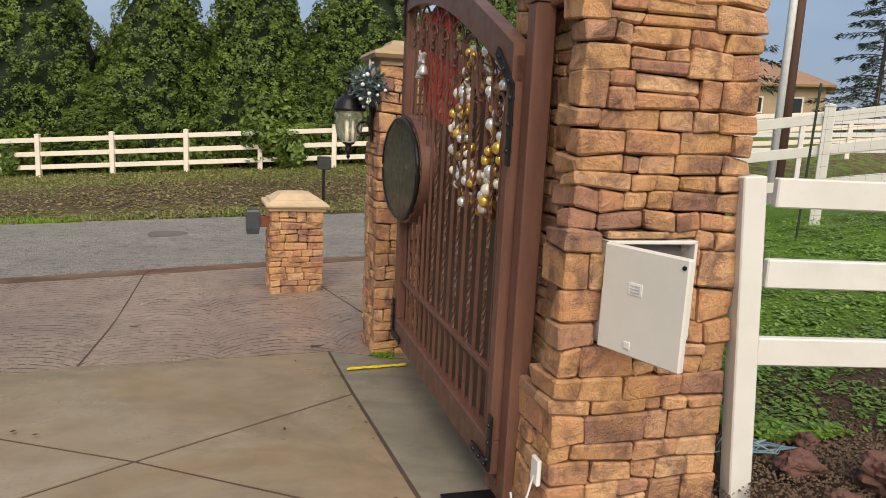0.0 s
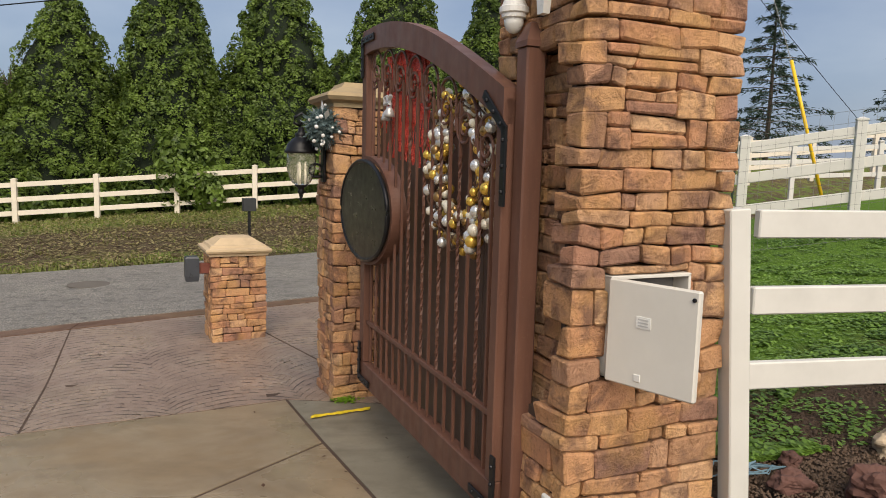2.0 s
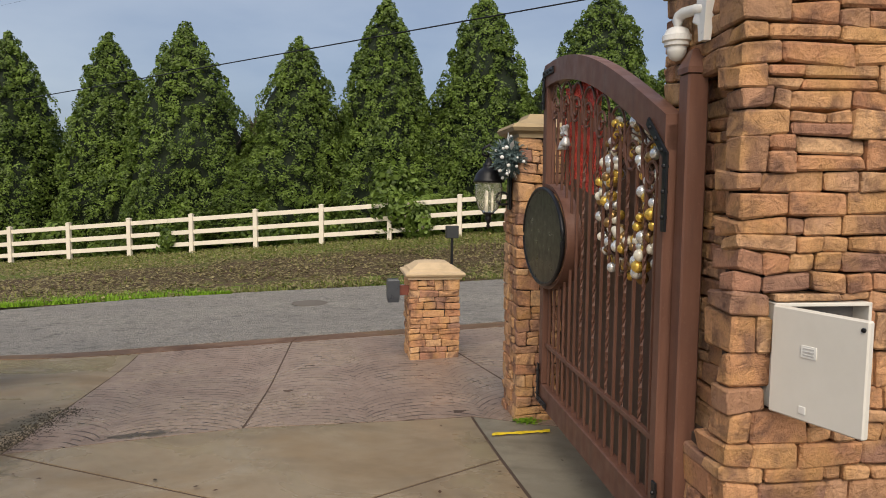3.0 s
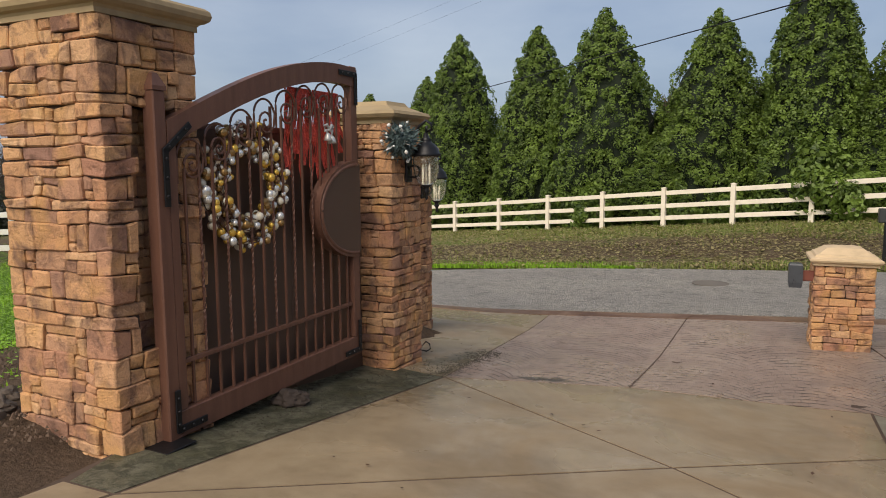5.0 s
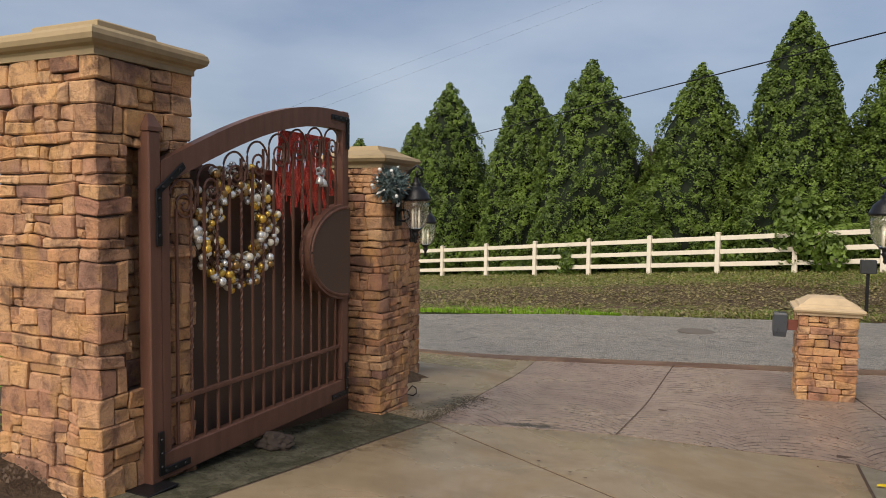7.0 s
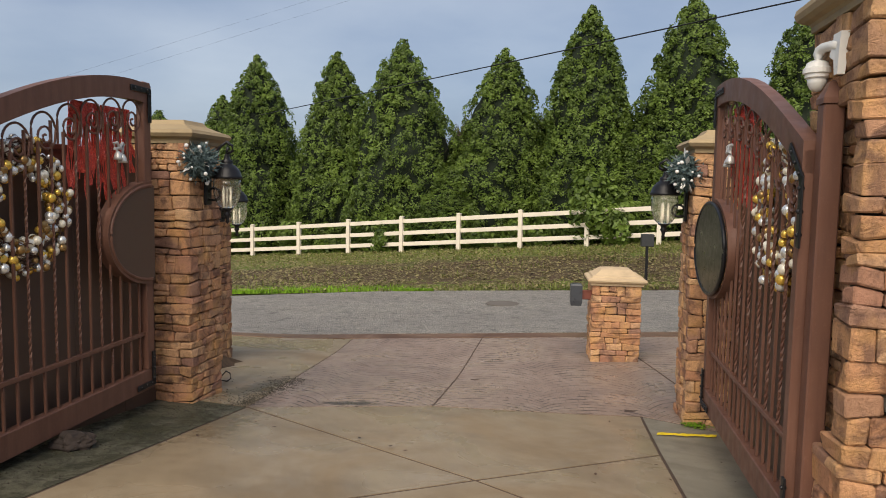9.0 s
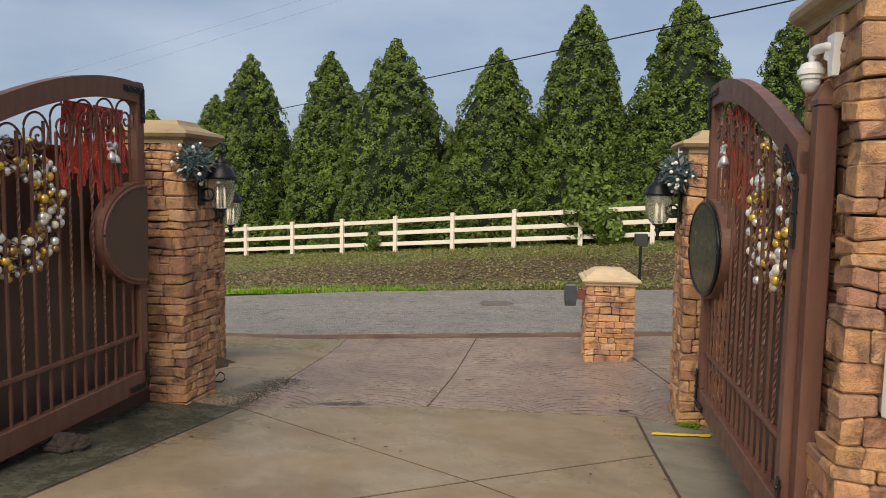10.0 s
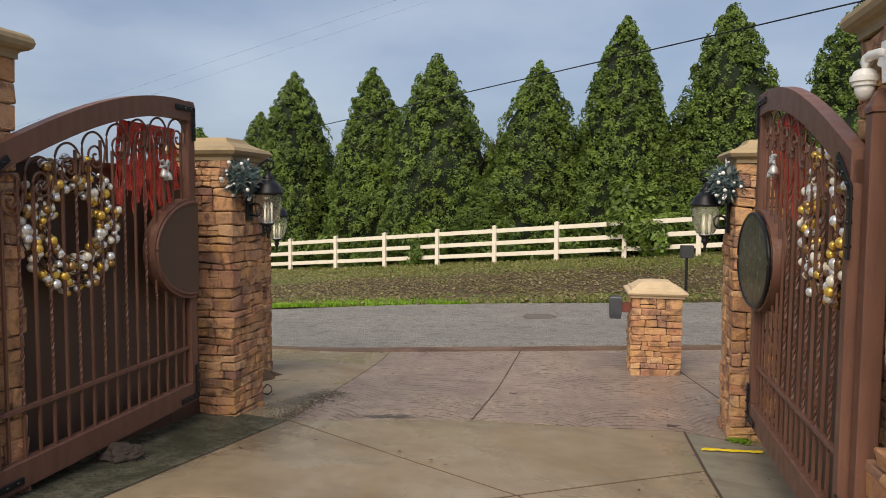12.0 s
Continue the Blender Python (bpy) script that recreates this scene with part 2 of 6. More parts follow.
def ground_material():
    """Turf, bare soil and mulch, by place."""
    m = Mat("turf_and_soil", 0.95, spec=0.15)
    wp = m.at(True)
    n1, n2, n3 = m.noise(0.45, 6, 0.65, wp), m.noise(3.0, 7, 0.7, wp), m.noise(28, 6, 0.75, wp)
    grass = m.mix(m.map(n3, 0.3, 0.7), (0.06, 0.13, 0.016), (0.18, 0.31, 0.04))
    dry = m.mix(m.map(n3, 0.3, 0.7), (0.12, 0.10, 0.04), (0.27, 0.24, 0.095))
    soil = m.mix(m.map(n3, 0.3, 0.7), (0.055, 0.037, 0.026), (0.165, 0.116, 0.080))
    sep = m.t.nodes.new("ShaderNodeSeparateXYZ")
    m.t.links.new(wp, sep.inputs[0])
    x, y = sep.outputs[0], sep.outputs[1]
    across = m.math("SUBTRACT", y, m.math("MULTIPLY", x, 0.42))       # grows away from the road's near edge
    wob = m.math("MULTIPLY", m.math("SUBTRACT", n2, 0.5), 3.2)
    wob2 = m.math("MULTIPLY", m.math("SUBTRACT", n1, 0.5), 5.0)
    aw = m.math("ADD", across, m.math("ADD", wob, wob2))
    c_far = m.mix(m.map(n2, 0.42, 0.56), m.mix(m.map(n1, 0.35, 0.6), dry, grass), soil)   # patchy verge
    verge_soil = m.math("MULTIPLY", m.map(aw, 19.6, 20.4), m.map(aw, 25.0, 23.4))
    c_far = m.mix(m.math("MULTIPLY", m.math("MULTIPLY", verge_soil, m.map(x, 5.5, 3.0)), 0.85), c_far, soil)
    c_far = m.mix(m.math("MULTIPLY", m.map(aw, 24.5, 26.0), 0.75), c_far, m.mix(m.map(n2, 0.35, 0.6), dry, grass))
    lawn = m.mix(m.map(n2, 0.55, 0.75, 0, 0.5), grass, (0.05, 0.055, 0.02))
    lx = m.math("ADD", m.math("ADD", x, m.math("MULTIPLY", y, 0.15)), m.math("MULTIPLY", wob, 0.45))
    bare_l = m.map(lx, -7.0, -6.1)
    bare_r = m.map(m.math("SUBTRACT", m.math("ADD", y, m.math("MULTIPLY", wob, 0.35)), m.math("MULTIPLY", x, 0.3)), 5.6, 4.9)
    right = m.map(x, -1.0, 0.0)
    bare = m.mix(right, bare_l, bare_r)
    c_near = m.mix(bare, lawn, soil)
    c = m.mix(m.map(across, 13.0, 15.5), c_near, c_far)
    return m.color(c).bump(m.math("ADD", n3, m.math("MULTIPLY", n2, 0.7)), 1.0, 0.05).m


def leaf_material(name, dark, light, vary=0.5):
    m = Mat(name, 0.5, spec=0.35)
    r = m.island()
    c = m.mix(m.map(r, 0.0, 1.0, 0.1, 0.8), dark, light)
    c = m.mix(m.map(m.noise(1.5, 4, 0.6, m.at(True)), 0.42, 0.62, 0, vary), c, tuple(v * 1.35 for v in light))
    m.color(c)
    tr = m.t.nodes.new("ShaderNodeBsdfTranslucent")
    m.t.links.new(c, tr.inputs["Color"])
    sh = m.t.nodes.new("ShaderNodeMixShader")
    sh.inputs[0].default_value = 0.25
    m.t.links.new(m.b.outputs[0], sh.inputs[1])
    m.t.links.new(tr.outputs[0], sh.inputs[2])
    m.t.links.new(sh.outputs[0], m.t.nodes["Material Output"].inputs["Surface"])
    return m.m


def glass_material(name, rough=0.05, tint=(0.9, 0.92, 0.92)):
    m = Mat(name, rough)
    m.color(tint)
    m.b.inputs["Transmission Weight"].default_value = 1.0
    m.b.inputs["IOR"].default_value = 1.3
    return m.bump(m.noise(60, 2, 0.5), 0.15, 0.002).m


def glitter_material(name, c, c2):
    m = Mat(name, 0.35, 0.0)
    v = m.voronoi(160, m.at(True))
    m.color(m.mix(m.map(v, 0.2, 0.6), c, c2)).bump(v, 1.0, 0.006)
    return m.m


STONE = stone_material()
MORTAR = plain("dark_mortar", (0.075, 0.05, 0.037), 0.95, vary=0.2, bump=0.3)
PALE_CAP = plain("pale_cast_concrete", (0.50, 0.38, 0.24), 0.8, vary=0.12, scale=9, bump=0.15)
CAPM = plain("buff_cast_concrete", (0.31, 0.235, 0.135), 0.8, vary=0.16, scale=9, bump=0.15)
GATE = gate_material()
SHEET = plain("brown_sheet_metal", (0.090, 0.055, 0.040), 0.5, vary=0.14, scale=3)
BLACK = plain("black_iron", (0.012, 0.012, 0.014), 0.4, 0.3, vary=0.2)
WHITE = plain("white_vinyl", (0.60, 0.59, 0.55), 0.45, vary=0.05, scale=5)
CREAM = plain("cream_painted_rail", (0.66, 0.60, 0.50), 0.6, vary=0.08, scale=3)
BOXM = plain("grey_white_steel", (0.62, 0.60, 0.55), 0.45, vary=0.04, scale=6)
SLAB = concrete_material("tan_concrete", (0.325, 0.262, 0.178), (0.235, 0.172, 0.103), 0.18)
STRIP = concrete_material("grey_concrete", (0.29, 0.265, 0.205), (0.15, 0.13, 0.095), 0.45)
STRIP_WET = mossy_material()
STAMP = stamped_material()
GUTTER = concrete_material("rust_stained_gutter", (0.20, 0.118, 0.072), (0.085, 0.045, 0.028), 0.35)
ASPH = asphalt_material()
GROUND = ground_material()
LEAF = leaf_material("evergreen_leaf", (0.016, 0.036, 0.008), (0.132, 0.196, 0.034), 0.8)
# near-black core colour: the shade deep in the crowns is painted in
CROWN_SHADE = plain("crown_core_shade", (0.007, 0.014, 0.005), 0.9, vary=0.3, scale=3)
CEDAR = leaf_material("cedar_needles", (0.012, 0.028, 0.016), (0.045, 0.075, 0.04), 0.2)
GRASSM = leaf_material("clover_and_grass", (0.08, 0.175, 0.012), (0.28, 0.48, 0.032), 0.35)
VERGE = leaf_material("verge_grass_blades", (0.075, 0.10, 0.022), (0.24, 0.27, 0.07), 0.3)
BARK = plain("grey_brown_bark", (0.09, 0.07, 0.055), 0.9, vary=0.25, scale=8, bump=0.5)

# ---- small builders ----
def part(name, bm, material, parent=None, label="", smooth=False):
    me = bpy.data.meshes.new(name)
    if isinstance(bm, tuple):
        me.from_pydata(bm[0], [], bm[1])
    else:
        bm.to_mesh(me)
        bm.free()
    me.materials.append(material)
    if smooth:
        me.polygons.foreach_set("use_smooth", [True] * len(me.polygons))
    ob = new(name, me)
    if parent is not None:
        ob.parent = parent
    return tagged(ob, label) if label else ob


def thing(name, m, label, category, group="", kind=""):
    ob = new(name)
    ob.empty_display_size = 0.1
    ob.matrix_world = m
    return tagged(ob, label, category, group, kind)


def add_box(bm, size, m=None, bevel=0.0):
    m = m if m is not None else Matrix.Identity(4)
    vs = bmesh.ops.create_cube(bm, size=1.0, matrix=m @ Matrix.Diagonal((*size, 1)))["verts"]
    if bevel:
        es = {e for v in vs for e in v.link_edges}
        bmesh.ops.bevel(bm, geom=list(es), offset=bevel, segments=1, affect="EDGES")
    return bm


def box(size, m=None, bevel=0.0):
    return add_box(bmesh.new(), size, m, bevel)


def at(x, y, z, rx=0, ry=0, rz=0):
    return pose(x, y, z, rx, ry, rz)


def add_tube(bm, pts, r, seg=6, taper=None, closed=False):
    """A round tube along points."""
    pts = [Vector(p) for p in pts]
    rings = []
    n = len(pts)
    for i, p in enumerate(pts):
        a, b = pts[i - 1] if (i or closed) else pts[0], pts[(i + 1) % n] if (i < n - 1 or closed) else pts[-1]
        d = (b - a).normalized()
        side = d.cross(Vector((0, 0, 1)))
        if side.length < 0.05:
            side = d.cross(Vector((1, 0, 0)))
        side.normalize()
        up = side.cross(d)
        rr = r if taper is None else r + (taper - r) * i / max(1, n - 1)
        rings.append([bm.verts.new(p + (side * math.cos(k * 2 * math.pi / seg) + up * math.sin(k * 2 * math.pi / seg)) * rr) for k in range(seg)])
    for i in range(n - (0 if closed else 1)):
        a, b = rings[i], rings[(i + 1) % n]
        for k in range(seg):
            bm.faces.new((a[k], a[(k + 1) % seg], b[(k + 1) % seg], b[k]))
    if not closed:
        bm.faces.new(rings[0][::-1])
        bm.faces.new(rings[-1])
    return bm


def add_lathe(bm, profile, seg=20, m=None):
    """A turned shape about z from (radius, height) pairs."""
    m = m if m is not None else Matrix.Identity(4)
    rings = []
    for r, z in profile:
        r = max(r, 0.0008)
        rings.append([bm.verts.new(m @ Vector((r * math.cos(k * 2 * math.pi / seg), r * math.sin(k * 2 * math.pi / seg), z))) for k in range(seg)])
    for a, b in zip(rings, rings[1:]):
        for k in range(seg):
            bm.faces.new((a[k], a[(k + 1) % seg], b[(k + 1) % seg], b[k]))
    bm.faces.new(rings[0][::-1])
    bm.faces.new(rings[-1])
    return bm


def add_square_loft(bm, profile, m=None):
    """A four-sided cap from (half width x, half width y, height) rings."""
    m = m if m is not None else Matrix.Identity(4)
    rings = [[bm.verts.new(m @ Vector((sx * a, sy * b, z))) for sx, sy in ((-1, -1), (1, -1), (1, 1), (-1, 1))] for a, b, z in profile]
    for p, q in zip(rings, rings[1:]):
        for k in range(4):
            bm.faces.new((p[k], p[(k + 1) % 4], q[(k + 1) % 4], q[k]))
    bm.faces.new(rings[0][::-1])
    bm.faces.new(rings[-1])
    return bm


def smoothstep(a, b, x):
    t = min(1.0, max(0.0, (x - a) / (b - a)))
    return t * t * (3 - 2 * t)


# ---- the lie of the land ----
TH = radians(15.0)
UX, UY = math.cos(TH), math.sin(TH)            # across the gateway
GATE_MID = (-1.5, 3.65)


def across(x, y):
    return (x - GATE_MID[0]) * UX + (y - GATE_MID[1]) * UY


def along(x, y):
    return -(x - GATE_MID[0]) * UY + (y - GATE_MID[1]) * UX


def gutter_y(x):
    if x < -13.0:
        return 7.312 + 0.55 * (-13.0 - max(x, -45))
    return 11.26 + 0.42 * (min(x, 45) + 3.6)


def road_z(x):
    return -0.68 + 0.035 * min(max(x, -40), 40)


def drive_z(x, y):
    zp = 0.0029 * x - 0.0894 * max(y, -6.0)
    zr, k = road_z(x), 0.05
    h = max(k - abs(zp - zr), 0.0) / k
    return max(zp, zr) + h * h * k * 0.25


def land_z(x, y):
    xc, yc = min(max(x, -60), 60), min(max(y, -20), 60)
    a = across(x, y)
    g = y - gutter_y(x)
    left = -0.14 + 0.05 * (xc + 4.7)
    right = -0.10 + 0.13 * (min(xc, 12) - 1.45) + 0.03 * max(xc - 12, 0) - 0.012 * (yc - 4.5)
    side = left if a < 0 else right
    lim = 2.62 if a < 0 else 2.75
    near = drive_z(x, y) * (1 - smoothstep(lim, lim + 0.5, abs(a))) + side * smoothstep(lim, lim + 0.5, abs(a))
    # flare of the apron towards the road
    flare = smoothstep(-4.2, -1.2, g) if a < 3.6 else smoothstep(-1.7, -0.4, g)
    z = near * (1 - flare) + drive_z(x, max(y, 9.0)) * flare
    far = -0.06 + 0.082 * min(max(x, -32), 30)
    if far > 2.0:
        far = 2.0
    verge = smoothstep(5.6, 15.0, g)
    z = z * (1 - verge) + far * verge
    if x < -33:
        z -= 0.13 * min(-33 - x, 260)
    d = math.hypot(x, y)
    if d > 45:
        z -= 0.035 * min(d - 45, 400) if x < 0 else 0.0
    return z


def axis_steps(lo, hi, near_lo, near_hi, fine):
    out, v = [], near_lo
    while v <= near_hi:
        out.append(v)
        v += fine
    step = fine
    v = near_hi
    while v < hi:
        step *= 1.35
        v += step
        out.append(v)
    step = fine
    v = near_lo
    while v > lo:
        step *= 1.35
        v -= step
        out.insert(0, v)
    return out


def build_ground():
    xs, ys = axis_steps(-900, 900, -30, 14, 0.4), axis_steps(-900, 900, -6, 34, 0.4)
    verts = []
    for y in ys:
        for x in xs:
            j = 0.03 * noise.noise(Vector((x * 0.8, y * 0.8, 0)))
            a, g = across(x, y), y - gutter_y(x)
            under = 0.06 if (abs(a) < 3.4 and g < 1) or -4.5 < g < 6.2 else 0.0
            verts.append((x, y, land_z(x, y) + j - under))
    n = len(xs)
    faces = [(r * n + c, r * n + c + 1, (r + 1) * n + c + 1, (r + 1) * n + c) for r in range(len(ys) - 1) for c in range(n - 1)]
    g = part("ground", (verts, faces), GROUND, smooth=True)
    return tagged(g, "uneven ground of green turf, bare soil and dry verge", "ground", kind="structure")


build_ground()


def sheet(name, poly, zf, material, parent, thick=0.10, lift=0.0, cut=0.6, label=""):
    """A slab over a plan polygon that follows the land: cut into a grid so that it bends with it."""
    bm = bmesh.new()
    f = bm.faces.new([bm.verts.new((x, y, 0)) for x, y in poly])
    if f.normal.z < 0 or f.calc_area() and f.normal.z == 0:
        f.normal_update()
        if f.normal.z < 0:
            f.normal_flip()
    xs, ys = [p[0] for p in poly], [p[1] for p in poly]
    for lo, hi, ax in ((min(xs), max(xs), Vector((1, 0, 0))), (min(ys), max(ys), Vector((0, 1, 0)))):
        v = lo + cut
        while v < hi:
            bmesh.ops.bisect_plane(bm, geom=bm.verts[:] + bm.edges[:] + bm.faces[:], plane_co=ax * v, plane_no=ax)
            v += cut
    ext = bmesh.ops.extrude_face_region(bm, geom=bm.faces[:])
    top = [v for v in ext["geom"] if isinstance(v, bmesh.types.BMVert)]
    for v in bm.verts:
        v.co.z = zf(v.co.x, v.co.y) - thick + lift
    for v in top:
        v.co.z = zf(v.co.x, v.co.y) + lift
    bmesh.ops.recalc_face_normals(bm, faces=bm.faces[:])
    return part(name, bm, material, parent, label)


def shrink(poly, d):
    """Draws a convex polygon's sides in by d."""
    c = Vector((sum(p[0] for p in poly) / len(poly), sum(p[1] for p in poly) / len(poly)))
    n = len(poly)
    lines = []
    for i in range(n):
        a, b = Vector(poly[i]), Vector(poly[(i + 1) % n])
        t = (b - a).normalized()
        nn = Vector((-t.y, t.x))
        if nn.dot(c - a) < 0:
            nn = -nn
        lines.append((a + nn * d, t))
    out = []
    for i in range(n):
        (p, r), (q, s) = lines[i - 1], lines[i]
        den = r.x * s.y - r.y * s.x
        if abs(den) < 1e-6:
            out.append(tuple(q))
            continue
        k = ((q.x - p.x) * s.y - (q.y - p.y) * s.x) / den
        out.append(tuple(p + r * k))
    return out


# ---- driveway ----
drive = thing("driveway", at(0, 0, 0), "damp tan concrete driveway of jointed slabs", "driveway", kind="structure")
J1, J2, J3, J4 = (-0.40, 6.60), (-1.39, 5.235), (-3.88, 5.95), (-2.56, 7.02)
FR = (-0.75, 7.82)
LX, RX = (-3.23, 2.60), (0.19, 4.63)
J = 0.013
sheet("slab", shrink([J3, J2, J1, FR, J4], J), drive_z, SLAB, drive)
sheet("slab", shrink([J3, LX, J2], J), drive_z, SLAB, drive)
sheet("slab", shrink([J2, RX, J1], J), drive_z, SLAB, drive)
sheet("slab", shrink([LX, (-2.3, -5.0), (1.0, -5.0), RX, J2], J), drive_z, SLAB, drive)
sheet("slab", shrink([J3, (-4.74, 5.85), (-4.05, 3.2), (-3.55, 2.5), LX], J), drive_z, STRIP_WET, drive, label="grey damp concrete strip below the gate")
sheet("slab", shrink([LX, (-3.55, 2.5), (-3.4, 2.0), (-3.1, -5.0), (-2.3, -5.0)], J), drive_z, SLAB, drive)
sheet("slab", shrink([J1, RX, (0.62, 4.75), (0.6, 7.46), FR], J), drive_z, STRIP, drive, label="grey damp concrete strip below the gate")
sheet("slab", shrink([RX, (1.0, -5.0), (1.9, -5.0), (0.95, 4.2), (0.62, 4.75)], J), drive_z, SLAB, drive)

sheet("joint_bed", [(-4.7, 5.85), (-4.0, 3.2), (-3.35, 2.0), (-3.05, -4.95), (1.85, -4.95), (0.93, 4.2), (0.6, 4.75), (0.58, 7.44), FR, J4, J3], drive_z, MORTAR, drive, lift=-0.005, label="dark dirt in the joints")


def g_line(x, off=0.0):
    return (x, gutter_y(x) + off)


apron = thing("stamped_apron", at(0, 0, 0), "stamped fan-pattern concrete apron before the road", "driveway", kind="structure")
sheet("slab", shrink([J3, J4, g_line(-3.6, -0.35), g_line(-5.4, -0.35)], 0.006), drive_z, STAMP, apron)
sheet("slab", shrink([J3, g_line(-5.4, -0.35), g_line(-7.2, -0.35), (-6.4, 7.6), (-4.75, 5.85)], 0.006), drive_z, SLAB, apron)
sheet("slab", shrink([J4, FR, (-0.3, 8.62), (-1.25, 10.45), g_line(-2.0, -0.35), g_line(-3.6, -0.35)], J), drive_z, STAMP, apron)
sheet("slab", shrink([FR, (0.6, 7.46), (3.5, 11.0), g_line(3.5, -0.35), g_line(-2.0, -0.35), (-1.25, 10.45), (-0.3, 8.62)], J), drive_z, STAMP, apron)
sheet("joint_bed", [J3, J4, FR, (0.58, 7.48), (3.42, 11.0), g_line(3.42, -0.37), g_line(-3.6, -0.37), g_line(-7.15, -0.37), (-6.36, 7.62), (-4.72, 5.88)], drive_z, MORTAR, apron, lift=-0.005, label="dark dirt in the joints")
gutter = thing("gutter", at(0, 0, 0), "rust-stained concrete gutter along the road edge", "gutter", kind="structure")
for x0, x1 in ((-13, -10), (-10, -7.2), (-7.2, -3.6), (-3.6, 0.6), (0.6, 6), (6, 14)):
    sheet("gutter_length", shrink([g_line(x0, -0.36), g_line(x0, 0.0), g_line(x1, 0.0), g_line(x1, -0.36)], 0.005), drive_z, GUTTER, gutter, lift=0.006)
road = sheet("road", [g_line(-44), g_line(-13), g_line(-3.6), g_line(44), (44, gutter_y(44) + 5.2), (-2, gutter_y(-2) + 5.2), (-7.5, gutter_y(-7.5) + 5.6), (-10.5, gutter_y(-10.5) + 4.9), (-14, gutter_y(-14) + 5.0), (-44, gutter_y(-44) + 5.0)][::-1],
             lambda x, y: road_z(x) + 0.012, ASPH, None, cut=2.5)
tagged(road, "rough grey damp asphalt lane", "road", kind="structure")

# ---- stone pillars ----
CORN = [(sx, sy, sz) for sx in (-1, 1) for sy in (-1, 1) for sz in (-1, 1)]


def rounded_faces():
    """Faces of a block whose eight corners each have three vertices (index 3 * corner + axis)."""
    idx = {c: i for i, c in enumerate(CORN)}
    vid = lambda c, k: 3 * idx[c] + k
    faces = []
    for k in range(3):
        o = [a for a in range(3) if a != k]
        for s in (-1, 1):
            loop = []
            for p, q in ((-1, -1), (1, -1), (1, 1), (-1, 1)):
                c = [0, 0, 0]
                c[k], c[o[0]], c[o[1]] = s, p, q
                loop.append(vid(tuple(c), k))
            faces.append(loop)
    for l in range(3):
        j, k = [a for a in range(3) if a != l]
        for sj in (-1, 1):
            for sk in (-1, 1):
                c0, c1 = [0, 0, 0], [0, 0, 0]
                c0[l], c1[l] = -1, 1
                for c in (c0, c1):
                    c[j], c[k] = sj, sk
                faces.append([vid(tuple(c0), j), vid(tuple(c1), j), vid(tuple(c1), k), vid(tuple(c0), k)])
    for c in CORN:
        faces.append([vid(c, 0), vid(c, 1), vid(c, 2)])
    co = [Vector([c[a] * (1.0 if a == k else 0.8) for a in range(3)]) for c in CORN for k in range(3)]
    out = []
    for f in faces:
        n = (co[f[1]] - co[f[0]]).cross(co[f[2]] - co[f[0]])
        m = sum((co[i] for i in f), Vector())
        out.append(tuple(f if n.dot(m) > 0 else f[::-1]))
    return out


ROUND_FACES = rounded_faces()


def wander(p, off):
    """Slow drift that keeps neighbouring stones together while bending their courses and ends."""
    q = Vector((p[0] * 5.5, p[1] * 5.5, p[2] * 7.0)) + off
    return (0.011 * noise.noise(q), 0.011 * noise.noise(q + Vector((7.3, 1.1, 4.2))), 0.026 * noise.noise(q + Vector((2.7, 9.4, 1.6))))


def block(rng, lo, hi, jit=0.006, r=0.0085, off=None):
    """A rough, worn block between two corners."""
    ctr, half = [(a + b) / 2 for a, b in zip(lo, hi)], [(b - a) / 2 for a, b in zip(lo, hi)]
    vs = []
    for c in CORN:
        dj = [rng.uniform(-jit, jit) * (0.35 if half[a] < 0.055 and a < 2 else 1.0) for a in range(3)]
        if off is not None:
            w = wander([ctr[a] + c[a] * half[a] for a in range(3)], off)
            dj = [dj[0] + w[0], dj[1] + w[1], dj[2] + w[2]]
        rr = r * rng.uniform(0.55, 1.5)
        for k in range(3):
            vs.append(tuple(ctr[a] + c[a] * max(half[a] - (0 if a == k else min(rr, half[a] * 0.42)), 0.002) + dj[a] * min(1, half[a] / 0.03) for a in range(3)))
    return vs


def lay_face(rng, length, h0, h1):
    """Stones of one course between 0 and length: (a0, a1, z0, z1)."""
    out, a = [], 0.0
    h = h1 - h0
    while a < length - 0.005:
        w = rng.choice((0.07, 0.11, 0.15, 0.20, 0.25, 0.29))
        if length - a - w < 0.07:
            w = length - a
        kind = rng.random()
        if h > 0.10 and kind < 0.55:
            cut = h0 + h * rng.uniform(0.35, 0.65)
            for z0, z1 in ((h0, cut), (cut, h1)):
                if w > 0.17 and rng.random() < 0.35:
                    m = a + w * rng.uniform(0.35, 0.65)
                    out += [(a, m, z0, z1), (m, a + w, z0, z1)]
                else:
                    out.append((a, a + w, z0, z1))
        else:
            out.append((a, a + w, h0, h1))
        a += w
    return out


